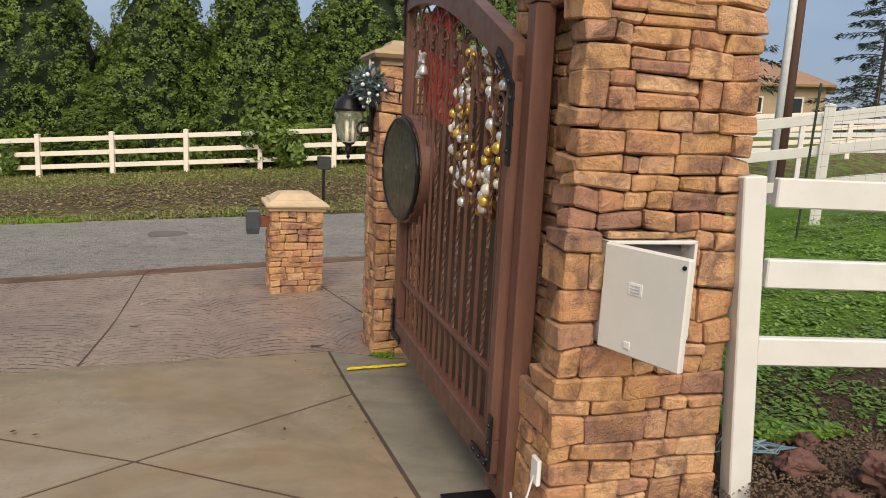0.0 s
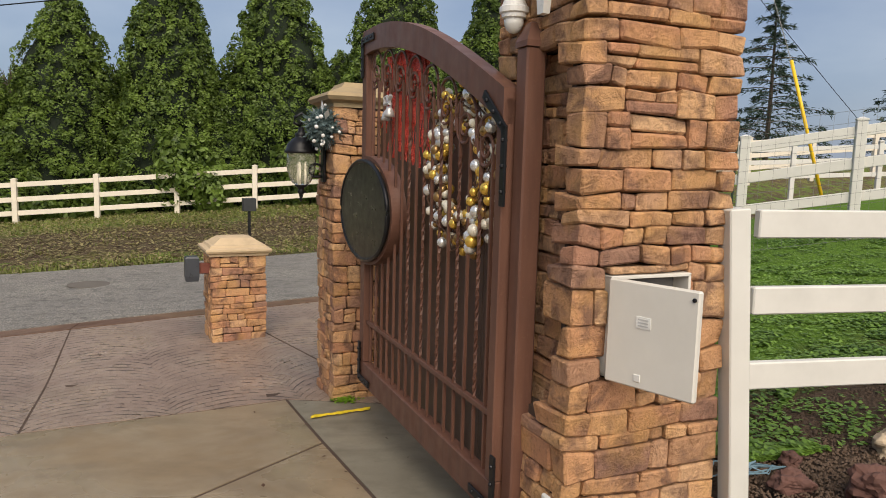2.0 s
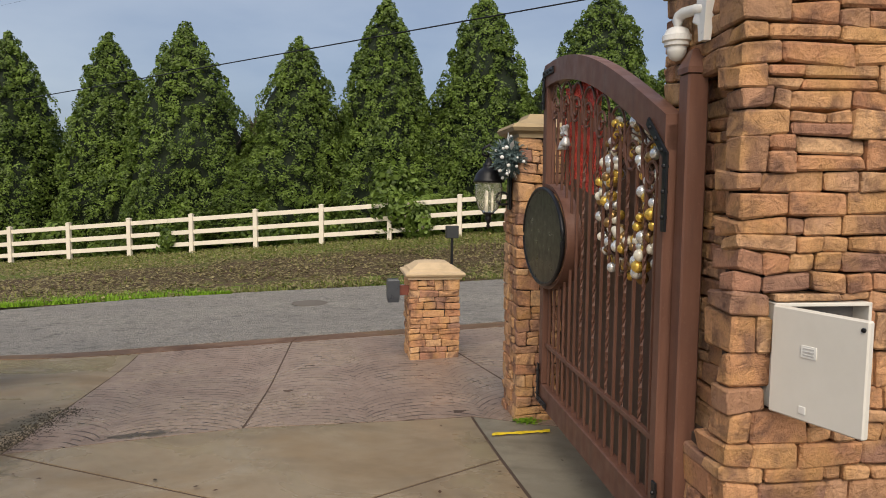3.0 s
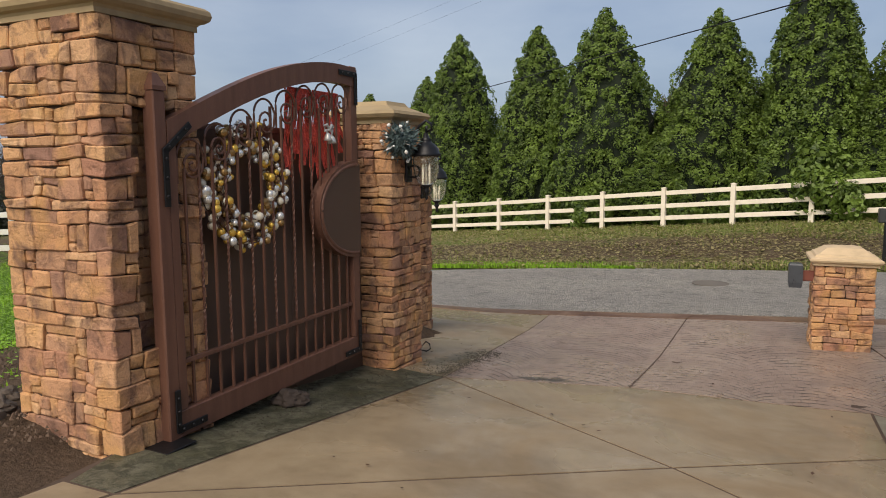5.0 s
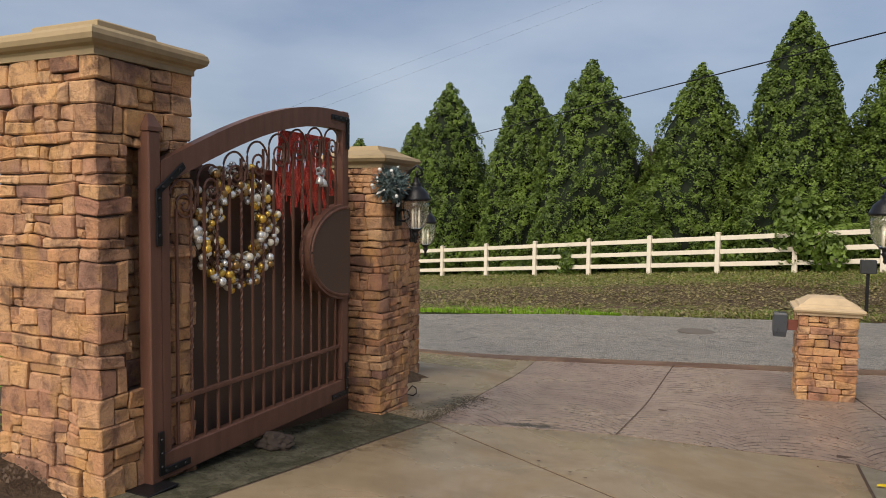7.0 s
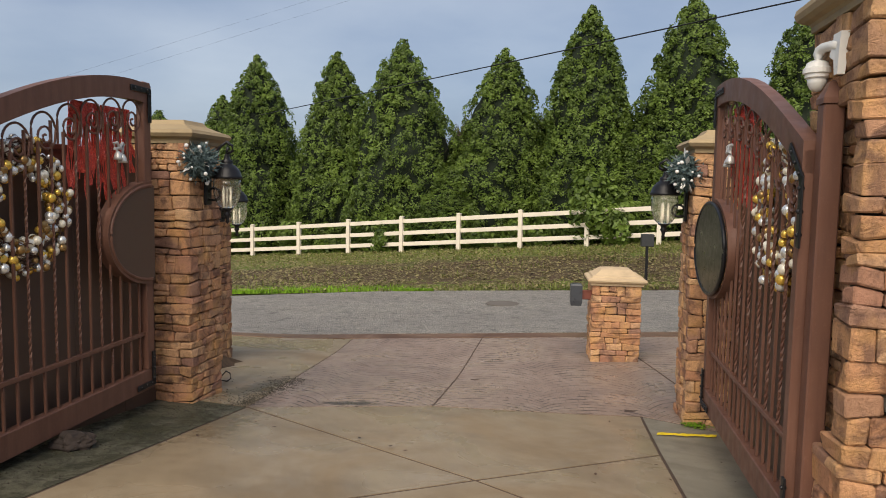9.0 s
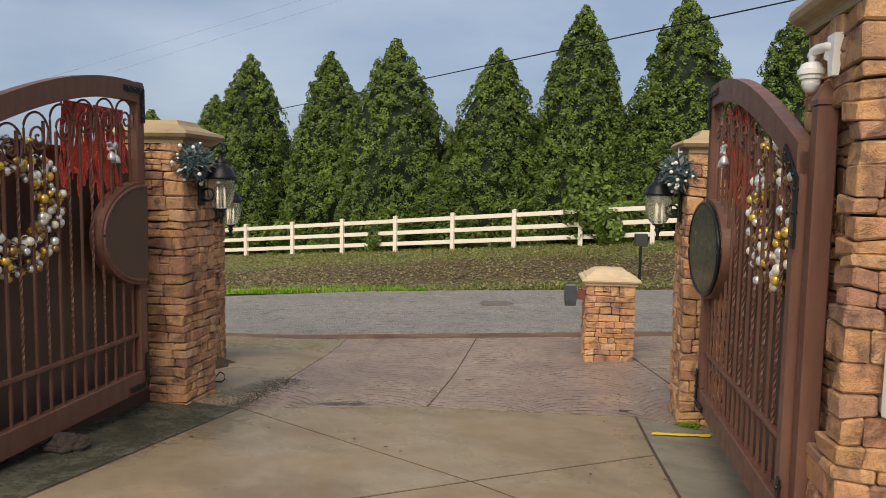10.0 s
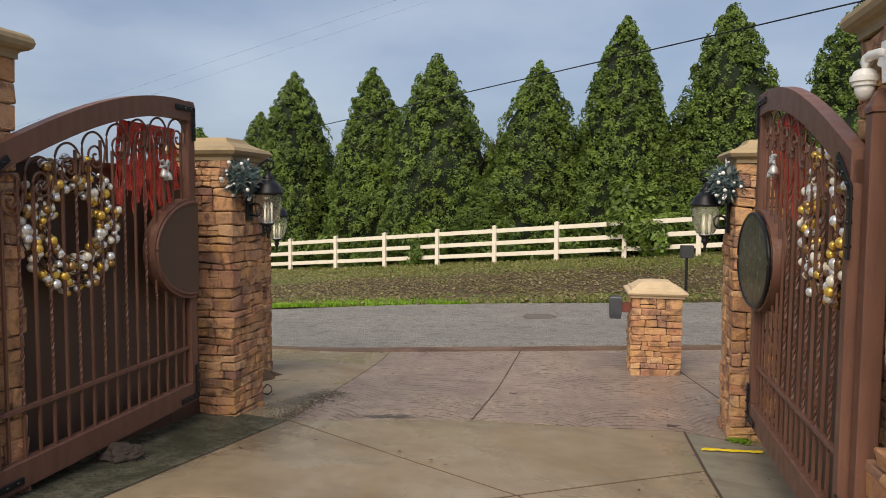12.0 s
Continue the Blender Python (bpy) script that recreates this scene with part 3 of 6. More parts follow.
def stone_pillar(name, seed, origin, wu, ww, z0, z1, rot, label, cap, notch=None, depth=0.028, cap_material=CAPM, hole=None):
    """A square pillar faced with ledge stone; origin: its corner nearest the drive. u runs to the pillar's far side.
    notch: (side, from, to, low, high): a slot in one face. hole: (from, to, low, high): an opening in the front face."""
    rng = random.Random(seed)
    off = Vector((seed * 3.17, seed * 1.73, seed * 0.91))
    base = thing(name, at(origin[0], origin[1], 0, 0, 0, rot), label, "pillar", "gate pillars")
    ub, ue = min(0, wu), max(0, wu)
    core = bmesh.new()
    d = depth
    cu0, cu1, cw0, cw1 = ub + d, ue - d, 0.088 if hole else d, ww - d
    nf = nt = nl = nh = None
    if notch:
        side, nf, nt, nl, nh = notch
        deep = 0.12
        dir_in = -1 if side == "east" else 1
        edge = cu1 if side == "east" else cu0
        inner = edge + dir_in * deep
        for a, b, zz0, zz1, e in ((cw0, nf, z0, z1, edge), (nt, cw1, z0, z1, edge), (nf, nt, z0, nl, edge), (nf, nt, nh, z1, edge), (nf, nt, nl, nh, inner)):
            lo_u, hi_u = (cu0, e) if side == "east" else (e, cu1)
            add_box(core, (hi_u - lo_u, b - a, zz1 - zz0), at((lo_u + hi_u) / 2, (a + b) / 2, (zz0 + zz1) / 2))
    else:
        add_box(core, (cu1 - cu0, cw1 - cw0, z1 - z0), at((cu0 + cu1) / 2, (cw0 + cw1) / 2, (z0 + z1) / 2))
    part("core", core, MORTAR, base, "dark mortar between the stones")
    courses, z = [], z0
    while z < z1 - 0.02:
        h = rng.choice((0.06, 0.08, 0.10, 0.13, 0.165))
        if z1 - z - h < 0.08:
            h = z1 - z
        courses.append((z, z + h))
        z += h
    G = 0.0022

    rest_v, rest_f = [], []

    def put(lo, hi, hidden=False):
        if hidden:
            o = len(rest_v)
            rest_v.extend(block(rng, [a + G for a in lo], [b - G for b in hi], off=off))
            rest_f.extend(tuple(i + o for i in f) for f in ROUND_FACES)
            return
        me = bpy.data.meshes.new("stone")
        me.from_pydata(block(rng, [a + G for a in lo], [b - G for b in hi], off=off), [], ROUND_FACES)
        me.materials.append(STONE)
        ob = new("stone", me)
        ob.parent = base

    far_x = 0 if wu < 0 else 1
    pr = lambda: rng.uniform(-0.008, 0.014)
    for h0, h1 in courses:
        q = {}
        cuts = [(h0, h1)] if rng.random() < 0.5 or h1 - h0 < 0.14 else [(h0, (h0 + h1) / 2 + rng.uniform(-0.02, 0.02))]
        if cuts[0][1] < h1:
            cuts.append((cuts[0][1], h1))
        for cx in (0, 1):
            for cy in (0, 1):
                q[cx, cy] = []
                for c0, c1 in cuts:
                    la, lb = rng.uniform(0.09, 0.26), rng.uniform(0.09, 0.2)
                    la, lb = (la, lb) if rng.random() < 0.5 else (lb, la)
                    q[cx, cy].append((c0, c1, la, lb))
                    o = [pr(), pr()]
                    lo = [ub - o[0] if cx == 0 else ue - la, (-o[1]) if cy == 0 else ww - lb, c0]
                    hi = [ub + la if cx == 0 else ue + o[0], lb if cy == 0 else ww + o[1], c1]
                    put(lo, hi, cy == 1 and cx == far_x)
        for (c0, c1), i in zip(cuts, range(len(cuts))):
            for cy in (0, 1):                      # faces along u
                s, e = ub + q[0, cy][i][2], ue - q[1, cy][i][2]
                for a0, a1, b0, b1 in lay_face(rng, e - s, c0, c1):
                    o = pr()
                    u0, u1 = s + a0, s + a1
                    pieces = [(u0, u1, b0, b1)]
                    if hole and cy == 0 and u1 > hole[0] and u0 < hole[1] and b1 > hole[2] and b0 < hole[3]:
                        pieces = [(u0, min(u1, hole[0]), b0, b1), (max(u0, hole[1]), u1, b0, b1),
                                  (max(u0, hole[0]), min(u1, hole[1]), b0, hole[2]), (max(u0, hole[0]), min(u1, hole[1]), hole[3], b1)]
                    for p0, p1, q0, q1 in pieces:
                        if p1 - p0 > 0.022 and q1 - q0 > 0.018:
                            put([p0, -o if cy == 0 else ww - 0.09, q0], [p1, 0.09 if cy == 0 else ww + o, q1], cy == 1)
            for cx in (0, 1):                      # faces along w
                s, e = q[cx, 0][i][3], ww - q[cx, 1][i][3]
                for a0, a1, b0, b1 in lay_face(rng, e - s, c0, c1):
                    o = pr()
                    y0, y1 = s + a0, s + a1
                    here = notch and cx == (1 if notch[0] == "east" else 0)
                    mid = (b0 + b1) / 2
                    if here and nl < mid < nh and y1 > nf and y0 < nt:
                        if y0 < nf - 0.03:
                            put([ub - o if cx == 0 else ue - 0.09, y0, b0], [ub + 0.09 if cx == 0 else ue + o, nf, b1])
                        if y1 > nt + 0.03:
                            put([ub - o if cx == 0 else ue - 0.09, nt, b0], [ub + 0.09 if cx == 0 else ue + o, y1, b1])
                        i0 = ub + 0.10 if cx == 0 else ue - 0.17
                        put([i0, max(y0, nf), b0], [i0 + 0.07, min(y1, nt), b1])
                        continue
                    put([ub - o if cx == 0 else ue - 0.09, y0, b0], [ub + 0.09 if cx == 0 else ue + o, y1, b1], cx == far_x)
    if rest_v:
        tagged(part("stones", (rest_v, rest_f), STONE, base), kind="stuff")
    cb = bmesh.new()
    hu, hw = (ue - ub) / 2, ww / 2
    prof = [(hu + a, hw + a, z1 + z_) for a, z_ in cap]
    add_square_loft(cb, prof, at((ub + ue) / 2, ww / 2, 0))
    part("cap", cb, cap_material, base, "buff cast concrete cap with a rolled edge")
    return base


TALL_CAP = [(-0.02, 0.0), (0.008, 0.0), (0.008, 0.03), (0.018, 0.045), (0.045, 0.055), (0.066, 0.072), (0.075, 0.10), (0.068, 0.128), (0.045, 0.148), (0.01, 0.156),
            (-0.03, 0.162), (-0.12, 0.19), (-0.15, 0.205), (-0.155, 0.235), (-0.17, 0.245)]
LOW_CAP = [(-0.02, 0.0), (0.01, 0.0), (0.01, 0.03), (0.03, 0.045), (0.06, 0.055), (0.08, 0.085), (0.06, 0.115), (0.02, 0.125), (-0.08, 0.17), (-0.1, 0.195), (-0.11, 0.21)]
LP, RP = (-3.72, 2.87), (0.625, 4.435)
W_L, W_R = (-4.33, 5.75), (-0.36, 7.72)
stone_pillar("gate_pillar", 11, LP, -0.88, 0.74, -0.42, 2.25, 15, "tall ledge-stone gate pillar in tan and brown, with a slot for the gate post", TALL_CAP, ("east", 0.21, 0.56, 0.30, 1.78))
stone_pillar("gate_pillar", 12, RP, 0.785, 0.74, -0.50, 2.25, 15, "tall ledge-stone gate pillar in tan and brown, holding a steel box", TALL_CAP, ("west", 0.12, 0.56, 0.30, 1.85),
             hole=(0.166, 0.572, 0.51, 0.938))
stone_pillar("wing_pillar", 13, W_L, -0.62, 0.57, -0.72, 1.78, 15, "lower ledge-stone pillar with a wall lantern and frosted greenery", LOW_CAP)
stone_pillar("wing_pillar", 14, W_R, 0.62, 0.57, -0.85, 1.78, 15, "lower ledge-stone pillar with a wall lantern and frosted greenery", LOW_CAP)
BOL_CAP = [(-0.01, 0.0), (0.02, 0.0), (0.025, 0.025), (0.05, 0.04), (0.06, 0.06), (0.055, 0.08), (0.03, 0.09), (0.01, 0.095), (-0.005, 0.12), (-0.03, 0.125), (-0.12, 0.19), (-0.2, 0.205), (-0.26, 0.21)]
stone_pillar("bollard_pillar", 15, (-1.165, 10.13), -0.61, 0.57, -0.95, 0.24, 18, "short ledge-stone pillar on the apron with a pale cap", BOL_CAP, cap_material=PALE_CAP)
stone_pillar("wing_pillar", 16, (-5.62, 7.37), -0.6, 0.57, -0.95, 1.5, 15, "lower ledge-stone pillar with a wall lantern", LOW_CAP)

# ---- gates ----
LEAF_LEN, LEAF_H = 2.2, 2.52


def arch_top(s):
    """Height of the leaf's upper edge above its lower edge, s from the hinge."""
    k = min(1.0, s / 1.95)
    return 1.97 + 0.555 * math.sin(k * math.pi / 2) - (0.02 * ((s - 1.95) / 0.25) ** 2 if s > 1.95 else 0)


def flat_strip(bm, pairs, y0, y1):
    """A band of depth y0 to y1 between lower and upper points (s, z_low, z_high)."""
    rings = []
    for s, lo, hi in pairs:
        rings.append([bm.verts.new((s, y0, lo)), bm.verts.new((s, y1, lo)), bm.verts.new((s, y1, hi)), bm.verts.new((s, y0, hi))])
    for a, b in zip(rings, rings[1:]):
        for k in range(4):
            bm.faces.new((a[k], a[(k + 1) % 4], b[(k + 1) % 4], b[k]))
    bm.faces.new(rings[0][::-1])
    bm.faces.new(rings[-1])
    bmesh.ops.recalc_face_normals(bm, faces=bm.faces[:])
    return bm


def twisted_bar(z0, z1, x, twist, w=0.016):
    bm = bmesh.new()
    n = 40 if twist else 1
    rings = []
    for i in range(n + 1):
        f = i / n
        a = 0.0
        if twist:
            a = 2 * math.pi * 5.5 * min(1, max(0, (f - 0.15) / 0.7))
        z = z0 + (z1 - z0) * f
        rings.append([bm.verts.new((x + math.cos(a + math.pi / 4 + k * math.pi / 2) * w * 0.7, math.sin(a + math.pi / 4 + k * math.pi / 2) * w * 0.7, z)) for k in range(4)])
    for a, b in zip(rings, rings[1:]):
        for k in range(4):
            bm.faces.new((a[k], a[(k + 1) % 4], b[(k + 1) % 4], b[k]))
    bm.faces.new(rings[0][::-1])
    bm.faces.new(rings[-1])
    return bm


def scroll(x, top, w):
    """An arch that rises from one bar and curls into a spiral."""
    bm = bmesh.new()
    pts = []
    r = w * 0.5
    zc = top - r
    for i in range(0, 13):
        a = math.pi - i / 12 * math.pi
        pts.append((x + r + math.cos(a) * r, 0, zc + math.sin(a) * r))
    cx, cz = x + w * 0.58, zc - 0.035
    for i in range(1, 26):
        f = i / 25
        a = -f * 3.6 * math.pi
        rr = (w * 0.42) * (1 - f) + 0.012 * f
        pts.append((cx + math.cos(a) * rr, 0, cz + math.sin(a) * rr - 0.01 * f))
    pts.insert(0, (x, 0, zc - 0.16))
    add_tube(bm, pts, 0.0085, 5)
    return bm


def bracket(arms, t=0.012):
    """A flat black strap along points with round bolt heads."""
    bm = bmesh.new()
    w = 0.045
    for (x0, z0), (x1, z1) in zip(arms, arms[1:]):
        L = math.hypot(x1 - x0, z1 - z0)
        ang = math.degrees(math.atan2(z1 - z0, x1 - x0))
        add_box(bm, (L + w * 0.7, t, w), at((x0 + x1) / 2, 0, (z0 + z1) / 2, 0, -ang, 0), 0.003)
        for f in (0.15, 0.5, 0.85):
            m = at(x0 + (x1 - x0) * f, 0, z0 + (z1 - z0) * f)
            for sgn in (-1, 1):
                bmesh.ops.create_uvsphere(bm, u_segments=8, v_segments=5, radius=0.011, matrix=m @ at(0, sgn * t * 0.55, 0))
    return bm


def flat_strip_hoop(arc, half):
    """A bent flat bar that follows points (x, z)."""
    bm = bmesh.new()
    c = (sum(p[0] for p in arc) / len(arc) + 0.3, sum(p[1] for p in arc) / len(arc))
    rings = []
    for x, z in arc:
        d = Vector((x - c[0], z - c[1])).normalized() * 0.022
        rings.append([bm.verts.new((x + d.x * k, y, z + d.y * k)) for k, y in ((0.4, -half), (0.4, half), (1.6, half), (1.6, -half))])
    for a, b in zip(rings, rings[1:]):
        for k in range(4):
            bm.faces.new((a[k], a[(k + 1) % 4], b[(k + 1) % 4], b[k]))
    bm.faces.new(rings[0][::-1])
    bm.faces.new(rings[-1])
    bmesh.ops.recalc_face_normals(bm, faces=bm.faces[:])
    return bm


def gate_leaf(m, side, full_disc, disc, label):
    """Local x from hinge to tip, y across the leaf, z up from its lower edge. side: sign of y on which the drive lies.
    disc: the oval plate's half width, half height and middle."""
    DISC_A, DISC_B, DISC_Z = disc
    g = thing("gate_leaf", m, label, "gate", "gate leaves")
    D = 0.035
    L = LEAF_LEN
    part("bottom_rail", box((L, 2 * D, 0.17), at(L / 2, 0, 0.085), 0.006), GATE, g)
    part("tip_stile", box((0.10, 2 * D, 2.36), at(L - 0.05, 0, 0.17 + 1.18), 0.006), GATE, g)
    part("hinge_stile", box((0.07, 2 * D, 1.76), at(0.035, 0, 0.17 + 0.88), 0.005), GATE, g)
    ss = [L * i / 36 for i in range(37)]
    part("arched_rail", flat_strip(bmesh.new(), [(s, arch_top(s) - 0.155, arch_top(s)) for s in ss], -D - 0.004, D + 0.004), GATE, g)
    part("lower_bar", box((L - 0.17, 0.03, 0.03), at(L / 2 - 0.015, 0, 0.47), 0.003), GATE, g)
    disc_s = L - 0.15 if full_disc else L - 0.03
    n = 16
    x0, x1 = 0.16, L - 0.16
    for i in range(n):
        x = x0 + (x1 - x0) * i / (n - 1)
        z1 = arch_top(x) - 0.16 - (0.20 if i % 2 == 0 else 0.10)
        dx = abs(x - disc_s)
        if dx < DISC_A:
            hgt = DISC_B * math.sqrt(1 - (dx / DISC_A) ** 2)
            part("bar", twisted_bar(0.16, DISC_Z - hgt, x, i % 2 == 0), GATE, g)
            part("bar", twisted_bar(DISC_Z + hgt, z1, x, False), GATE, g)
        else:
            part("bar", twisted_bar(0.16, z1, x, i % 2 == 1), GATE, g)
    step = (x1 - x0 + 0.13) / 8
    for i in range(8):
        xs = x0 - 0.06 + step * i
        top = min(arch_top(xs + 0.02), arch_top(xs + step * 0.5)) - 0.158
        part("scroll", scroll(xs, top, step * 0.93), GATE, g)
    # oval plate on the meeting stile
    def oval(a, c, grow=0.0):
        return [(disc_s + math.cos(a + (c - a) * i / 48) * (DISC_A + grow), DISC_Z + math.sin(a + (c - a) * i / 48) * (DISC_B + grow)) for i in range(49)]

    arc = oval(0, 2 * math.pi)[:-1] if full_disc else oval(math.pi / 2, 3 * math.pi / 2)
    bm = bmesh.new()
    front = [bm.verts.new((x, -0.012, z)) for x, z in arc]
    back = [bm.verts.new((x, 0.012, z)) for x, z in arc]
    if not full_disc:
        for ring, y in ((front, -0.012), (back, 0.012)):
            ring.append(bm.verts.new((L, y, DISC_Z - DISC_B)))
            ring.append(bm.verts.new((L, y, DISC_Z + DISC_B)))
    bm.faces.new(front)
    bm.faces.new(back[::-1])
    for i in range(len(front)):
        k = (i + 1) % len(front)
        bm.faces.new((front[i], back[i], back[k], front[k]))
    bmesh.ops.recalc_face_normals(bm, faces=bm.faces[:])
    plate = part("plate", bm, PLATE if full_disc else SHEET, g, "dark glossy oval plate" if full_disc else "half oval brown plate")
    plate.location.y = side * (0.062 if full_disc else 0.040)
    rim = part("plate_rim", add_tube(bmesh.new(), [(x, 0, z) for x, z in arc], 0.016, 6, closed=full_disc), BLACK if full_disc else GATE, plate, smooth=True)
    rim.location.y = side * 0.006
    hoop = flat_strip_hoop(oval(math.pi * 0.5, math.pi * 1.5), 0.05)
    part("plate_band", hoop, GATE, g)
    # corner straps
    y = side * (D + 0.012)
    for arms in ([(L - 0.28, LEAF_H - 0.06), (L - 0.035, LEAF_H - 0.06), (L - 0.035, LEAF_H - 0.30)], [(L - 0.26, 0.05), (L - 0.035, 0.05), (L - 0.035, 0.30)],
                 [(0.20, 0.06), (-0.03, 0.06), (-0.03, 0.30)], [(0.17, arch_top(0.17) - 0.10), (-0.03, arch_top(0.0) - 0.18), (-0.03, arch_top(0.0) - 0.50)]):
        b = part("corner_strap", bracket(arms), BLACK, g, "black iron strap with bolts")
        b.location.y = y
    return g


PLATE = plain("dark_gloss_plate", (0.010, 0.010, 0.009), 0.34, vary=0.1, spec=0.5)
ZL, ZR = -0.285, -0.275
AL, AR = 106.4, 105.0                      # plan direction of each leaf
HL, HR = (-3.80, 3.27), (0.45, 4.87)
gate_leaf(at(HL[0], HL[1], ZL, 0, 0, AL), -1, False, (0.565, 0.385, 1.31), "open brown iron gate leaf with arched top and twisted bars")
gate_leaf(at(HR[0], HR[1], ZR, 0, 0, AR), 1, True, (0.56, 0.345, 1.285), "open brown iron gate leaf with a dark oval plate")


def gate_post(x, y, z0, z1, rot):
    p = thing("gate_post", at(x, y, 0, 0, 0, rot), "square brown steel gate post with a pyramid cap", "post", "gate posts")
    part("shaft", box((0.095, 0.095, z1 - z0), at(0, 0, (z0 + z1) / 2), 0.008), GATE, p)
    cb = bmesh.new()
    add_square_loft(cb, [(0.053, 0.053, z1), (0.053, 0.053, z1 + 0.025), (0.02, 0.02, z1 + 0.10), (0.004, 0.004, z1 + 0.11)])
    part("post_cap", cb, GATE, p)
    return p


gate_post(HL[0] + 0.002, HL[1] - 0.048, -0.40, 1.86, 15)
gate_post(HR[0] + 0.07, HR[1] - 0.045, -0.50, 1.86, 15)


def backing_wall(p, q, z0, z1, label):
    d = Vector((q[0] - p[0], q[1] - p[1]))
    w = thing("metal_screen", at(p[0], p[1], 0, 0, 0, math.degrees(math.atan2(d.y, d.x))), label, "screen", "metal screens")
    n = 4
    for i in range(n):
        L = d.length / n
        part("sheet_panel", box((L - 0.004, 0.02, z1 - z0 - 0.04), at(L * (i + 0.5), 0, (z0 + z1) / 2 - 0.02), 0.002), SHEET, w)
    part("top_rail", box((d.length, 0.04, 0.04), at(d.length / 2, 0, z1 - 0.02), 0.003), GATE, w)
    return w


backing_wall((-4.10, 3.50), (-4.72, 5.80), -0.75, 1.70, "dark brown sheet metal screen between two stone pillars")
backing_wall((0.72, 5.15), (0.02, 7.85), -0.85, 1.70, "dark brown sheet metal screen between two stone pillars")


# ---- fences ----
def rail_fence(name, pts, height, rails, post_w, rail_h, rail_t, material, label, top_of=None, capped=True, lean=0.0, sink=0.2):
    """Posts at plan points with rails between them; heights follow the land."""
    zf = top_of or (lambda x, y: land_z(x, y))
    f = thing(name, at(pts[0][0], pts[0][1], 0), label, "fence")
    ox, oy = pts[0]
    for i, (x, y) in enumerate(pts):
        k = min(i, len(pts) - 2)
        ang = math.degrees(math.atan2(pts[k + 1][1] - pts[k][1], pts[k + 1][0] - pts[k][0]))
        z = zf(x, y)
        post = part("post", box((post_w, post_w, height + sink), at(x - ox, y - oy, z + (height - sink) / 2, 0, lean, ang), post_w * 0.06), material, f)
        if not capped:
            continue
        cb = bmesh.new()
        add_square_loft(cb, [(post_w * 0.55, post_w * 0.55, 0), (post_w * 0.55, post_w * 0.55, 0.02), (0.01, 0.01, 0.045)], at(x - ox, y - oy, z + height, 0, 0, ang))
        part("post_cap", cb, material, post)
    for (x0, y0), (x1, y1) in zip(pts, pts[1:]):
        za, zb = zf(x0, y0), zf(x1, y1)
        d = math.hypot(x1 - x0, y1 - y0)
        L = math.hypot(d, zb - za)
        ang, tilt = math.degrees(math.atan2(y1 - y0, x1 - x0)), -math.degrees(math.atan2(zb - za, d))
        for h in rails:
            part("rail", box((L - post_w, rail_t, rail_h), at((x0 + x1) / 2 - ox, (y0 + y1) / 2 - oy, (za + zb) / 2 + h, 0, tilt, ang), 0.006), material, f)
    return f


far_z = lambda x, y: -0.04 + 0.0822 * x
rail_fence("road_fence", [(-19.83 + 2.385 * i, 25.3) for i in range(-10, 18)], 1.33, (0.30, 0.72, 1.17), 0.15, 0.15, 0.05, CREAM, "long cream three-rail fence along the verge", far_z, sink=0.3)


